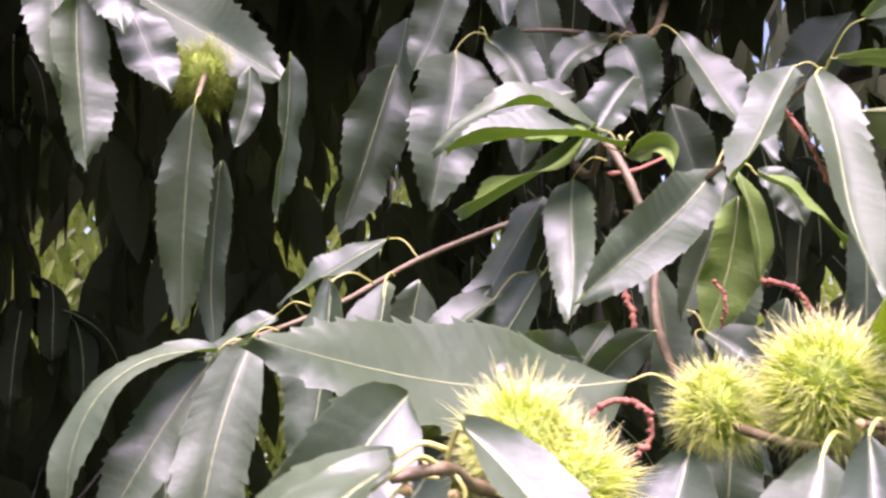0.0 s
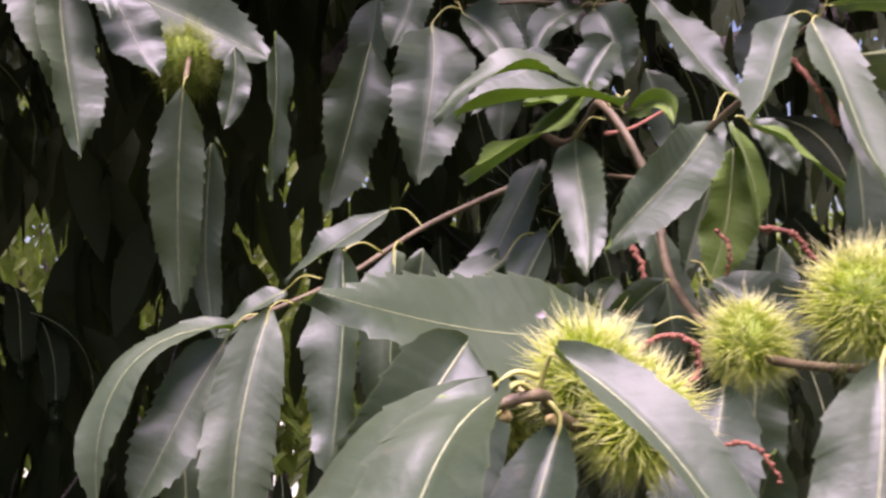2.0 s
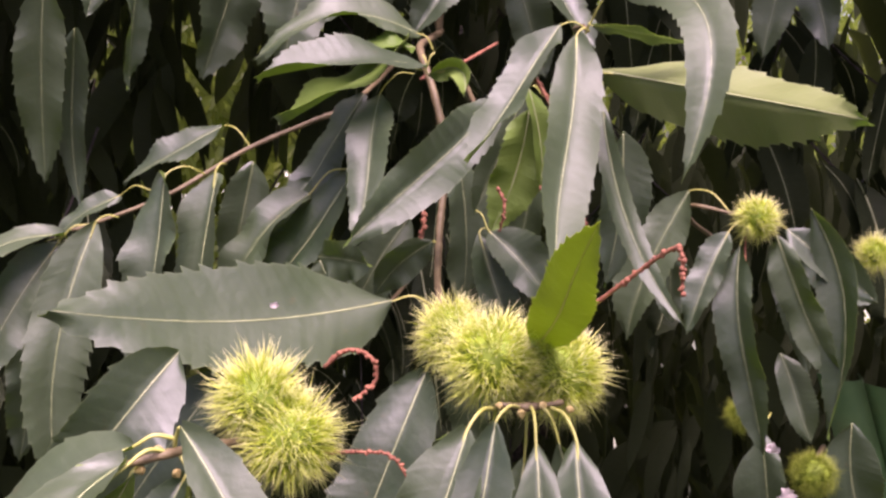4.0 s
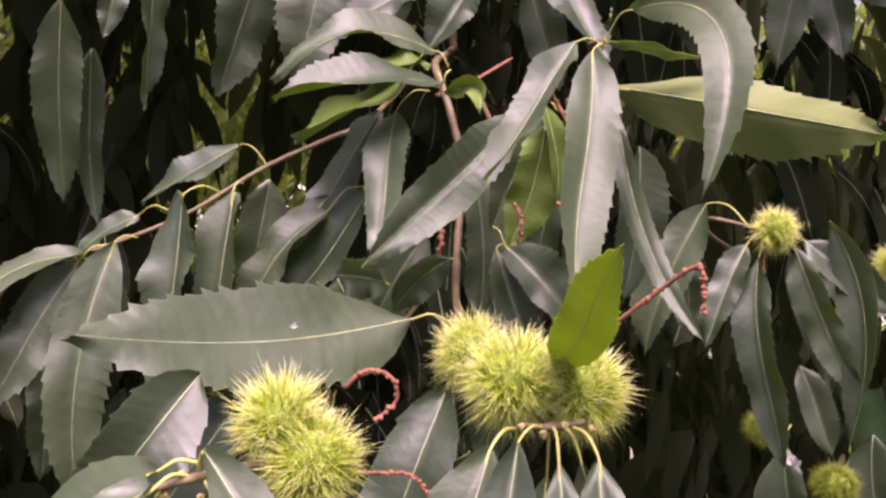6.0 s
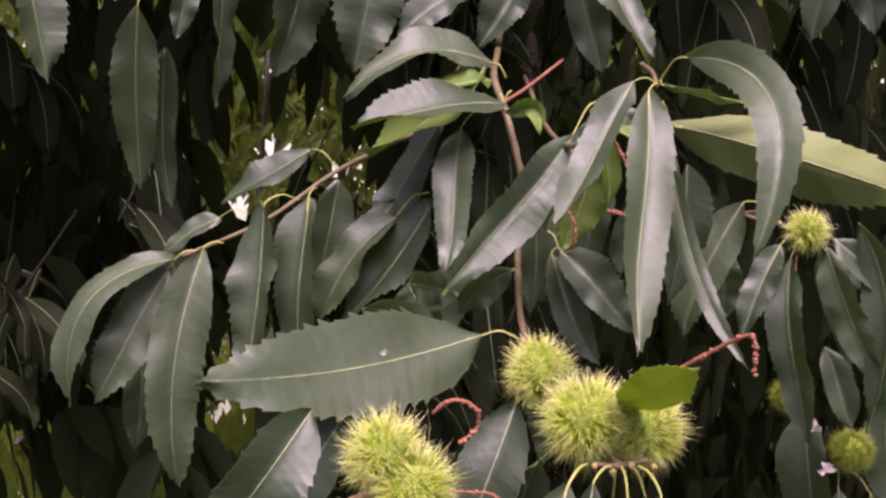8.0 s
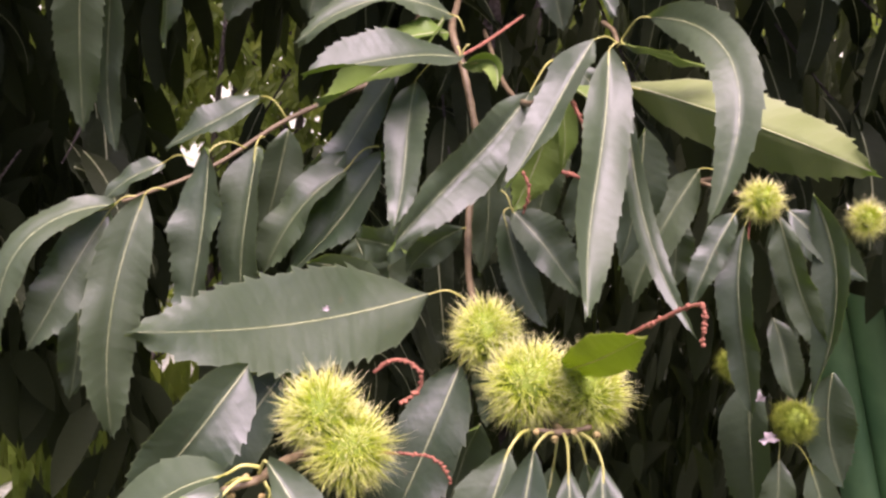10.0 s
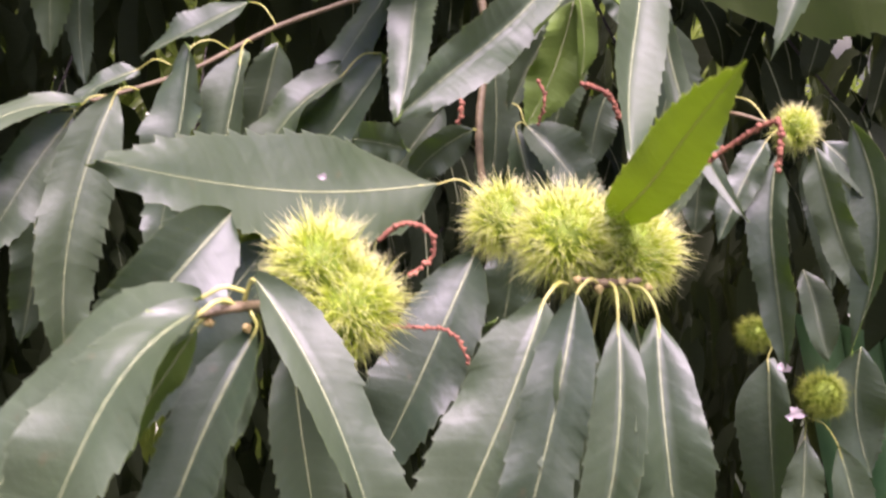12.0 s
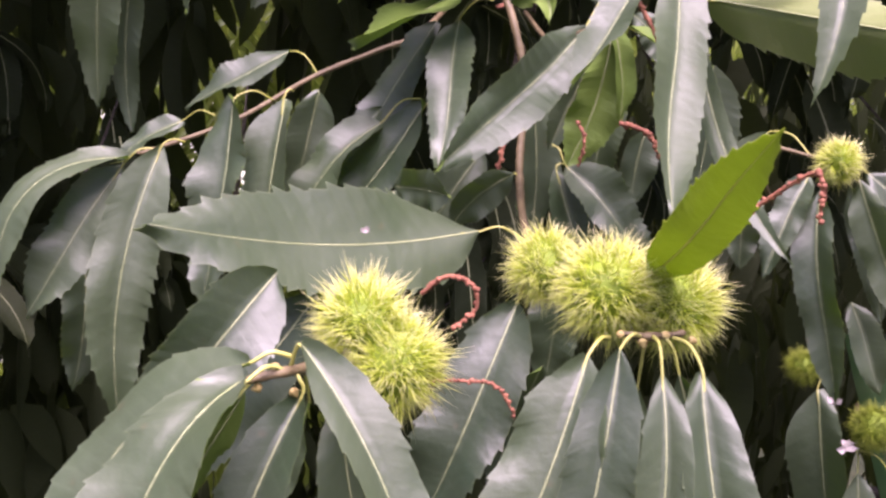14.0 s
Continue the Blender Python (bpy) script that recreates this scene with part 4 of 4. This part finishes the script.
# ---- the tree: trunk, limbs and the mass of its crown ----
def loose_leaves(name, spots, mat, size, parent, rng, droop=1.0):
    """Many small drooping leaves as one mesh; each folded along its rib."""
    v, f, uv = [], [], []
    for p in spots:
        p = np.array(p)
        ln = size * rng.uniform(0.7, 1.2)
        w = ln * rng.uniform(0.11, 0.16)
        a = rng.uniform(0, 6.28)
        out = np.array((math.cos(a), math.sin(a), 0)) * rng.uniform(0.1, 0.8)
        d0 = unit(out + np.array((0, 0, -0.5 * droop)))
        d1 = unit(out * 0.6 + np.array((0, 0, -1.0 * droop)))
        side = unit(np.cross(d1, (math.cos(a + 1.2), math.sin(a + 1.2), rng.uniform(-0.3, 0.3))))
        nrm = np.cross(side, d1)
        line = [p, p + d0 * ln * 0.10, p + d0 * ln * 0.26, p + d0 * ln * 0.32 + d1 * ln * 0.16, p + d0 * ln * 0.34 + d1 * ln * 0.36, p + d0 * ln * 0.34 + d1 * ln * 0.54, p + d0 * ln * 0.34 + d1 * ln * 0.68]
        o = len(v)
        v.append(line[0])
        uv.append((0.5, 0))
        for i, k in enumerate((0.50, 0.90, 1.0, 0.84, 0.45)):
            q, lift = line[i + 1], nrm * w * 0.28 * k
            v += [q - side * w * k + lift, q, q + side * w * k + lift]
            uv += [(0, 0.17 * (i + 1)), (0.5, 0.17 * (i + 1)), (1, 0.17 * (i + 1))]
        v.append(line[6])
        uv.append((0.5, 1))
        f += [(o, o + 1, o + 2), (o, o + 2, o + 3)]
        for i in range(4):
            q = o + 1 + 3 * i
            f += [(q, q + 3, q + 4, q + 1), (q + 1, q + 4, q + 5, q + 2)]
        f += [(o + 13, o + 16, o + 14), (o + 14, o + 16, o + 15)]
    ob = mesh_object(name, v, f, [mat], parent, uvs=uv)
    return tagged(ob, kind="stuff")


def build_tree():
    rng = random.Random(5)
    tree = empty("chestnut_tree", (0.45, 2.9, 0.0), "old sweet chestnut tree, dense crown darkened for shade, with an unseen leaf roof", "tree")
    o = np.array(tree.location)
    trunk = [(0, 0, -0.05), (0.02, 0.0, 0.8), (-0.03, 0.03, 1.8), (0.02, 0.05, 2.8), (0, 0, 3.8)]
    v, f = tube(smooth_path(trunk, 8), [0.27, 0.20, 0.17, 0.14, 0.10], 14, 0.08, rng)
    mesh_object("trunk", v, f, [BARK], tree)
    for a, z, ln in ((-1.9, 2.1, 1.7), (-1.2, 2.4, 1.6), (-2.6, 2.5, 1.8), (-0.5, 2.3, 1.7), (-1.57, 2.9, 1.9), (1.0, 2.6, 1.8), (2.4, 2.7, 1.7)):
        d = np.array((math.cos(a), math.sin(a), 0))
        pts = [np.array((0, 0, z - 0.1)), d * ln * 0.4 + (0, 0, z + 0.15), d * ln * 0.8 + (0, 0, z + 0.1), d * ln + (0, 0, z - 0.05)]
        v, f = tube(smooth_path(pts, 7), [0.07, 0.05, 0.03, 0.012], 9, 0.1, rng)
        mesh_object("limb", v, f, [BARK], tree)
    spots = []
    while len(spots) < 24000:
        x, y, z = rng.uniform(-1.6, 3.0), rng.uniform(1.6, 4.4), rng.uniform(0.25, 3.8)
        if rng.random() < 0.45:
            x, y = rng.uniform(-1.6, 0.3), rng.uniform(1.55, 2.3)
        if x < -0.1 and (y > 2.3 or z > 2.9):
            continue
        k = rng.random()
        # unseen roof of leaves above the view, added to block light from the branches
        if k < 0.34:
            x, y, z = rng.uniform(-1.6, 1.8), rng.uniform(0.72, 1.6), rng.uniform(2.30, 2.8)
            if x < 0 and y < 0.79:
                continue
        # leaf masses added at both sides, out of view, to cut the side light
        elif k < 0.50:
            x, y, z = rng.choice((rng.uniform(-1.6, -0.75), rng.uniform(1.0, 1.8))), rng.uniform(0.95, 1.6), rng.uniform(0.9, 2.5)
        elif k > 0.88:
            x, y, z = rng.uniform(0.15, 1.9), rng.uniform(2.3, 3.8), rng.uniform(0.2, 1.7)
            if GAP(x, y, z - 0.08, 1.0):
                continue
        elif GAP(x, y, z - 0.04, 1.0) or GAP(x, y, z - 0.12, 0.8):
            continue
        if x / y > 0.42 and z < 1.38 and y < 2.2:
            continue
        bulge = ((x - 0.4) / 2.3) ** 2 + ((y - 2.6) / 2.3) ** 2 + ((z - 2.1) / 1.9) ** 2
        if bulge > 1.0 + 0.7 * noise.noise(Vector((x * 1.8, y * 1.8, z * 1.8))):
            continue
        spots.append(np.array((x, y, z)) - o)
    loose_leaves("crown", spots, LEAF_SHADED, 0.185, tree, rng)


build_tree()
build_undergrowth()


def build_thicket():
    """Sunlit shrubs beyond the tree, seen through the gaps."""
    rng = random.Random(11)
    for cx, cy, rad, top in ((-1.5, 5.3, 1.0, 4.0), (-0.4, 5.6, 1.0, 4.2), (-2.6, 5.6, 1.1, 4.0), (-0.7, 4.9, 0.6, 2.0), (0.7, 6.0, 1.0, 2.6), (-1.0, 3.9, 0.4, 0.45), (-1.5, 3.9, 0.5, 0.35), (-1.75, 4.1, 0.4, 0.55), (-3.6, 6.0, 1.4, 3.4), (2.4, 6.5, 1.4, 2.8)):
        shrub = empty("shrub", (cx, cy, 0.0), "yellow-green shrub beyond the tree, sun and shade in its leaf colour", "shrub", "shrubs beyond the tree")
        for k in range(5):
            a = k * 1.257
            v, f = tube(smooth_path([(0, 0, -0.03), (0.25 * math.cos(a), 0.25 * math.sin(a), top * 0.4), (0.6 * math.cos(a), 0.6 * math.sin(a), top * 0.8)], 5), [0.03, 0.02, 0.008], 6)
            mesh_object("stem", v, f, [BARK], shrub)
        spots = []
        while len(spots) < 4200 * rad * top / 2:
            p = np.array([rng.uniform(-1, 1) for _ in range(3)])
            if np.linalg.norm(p) > 1 or noise.noise(Vector(p * 2.3 + np.array((cx, cy, 0)))) < -0.05:
                continue
            p = np.array((p[0] * rad, p[1] * rad, 0.15 + (p[2] * 0.5 + 0.5) * top))
            if GAP(p[0] + cx, p[1] + cy, p[2] - 0.03, 1.0, CLEARINGS):
                continue
            spots.append(p)
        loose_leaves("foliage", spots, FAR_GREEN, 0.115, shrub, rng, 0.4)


build_thicket()
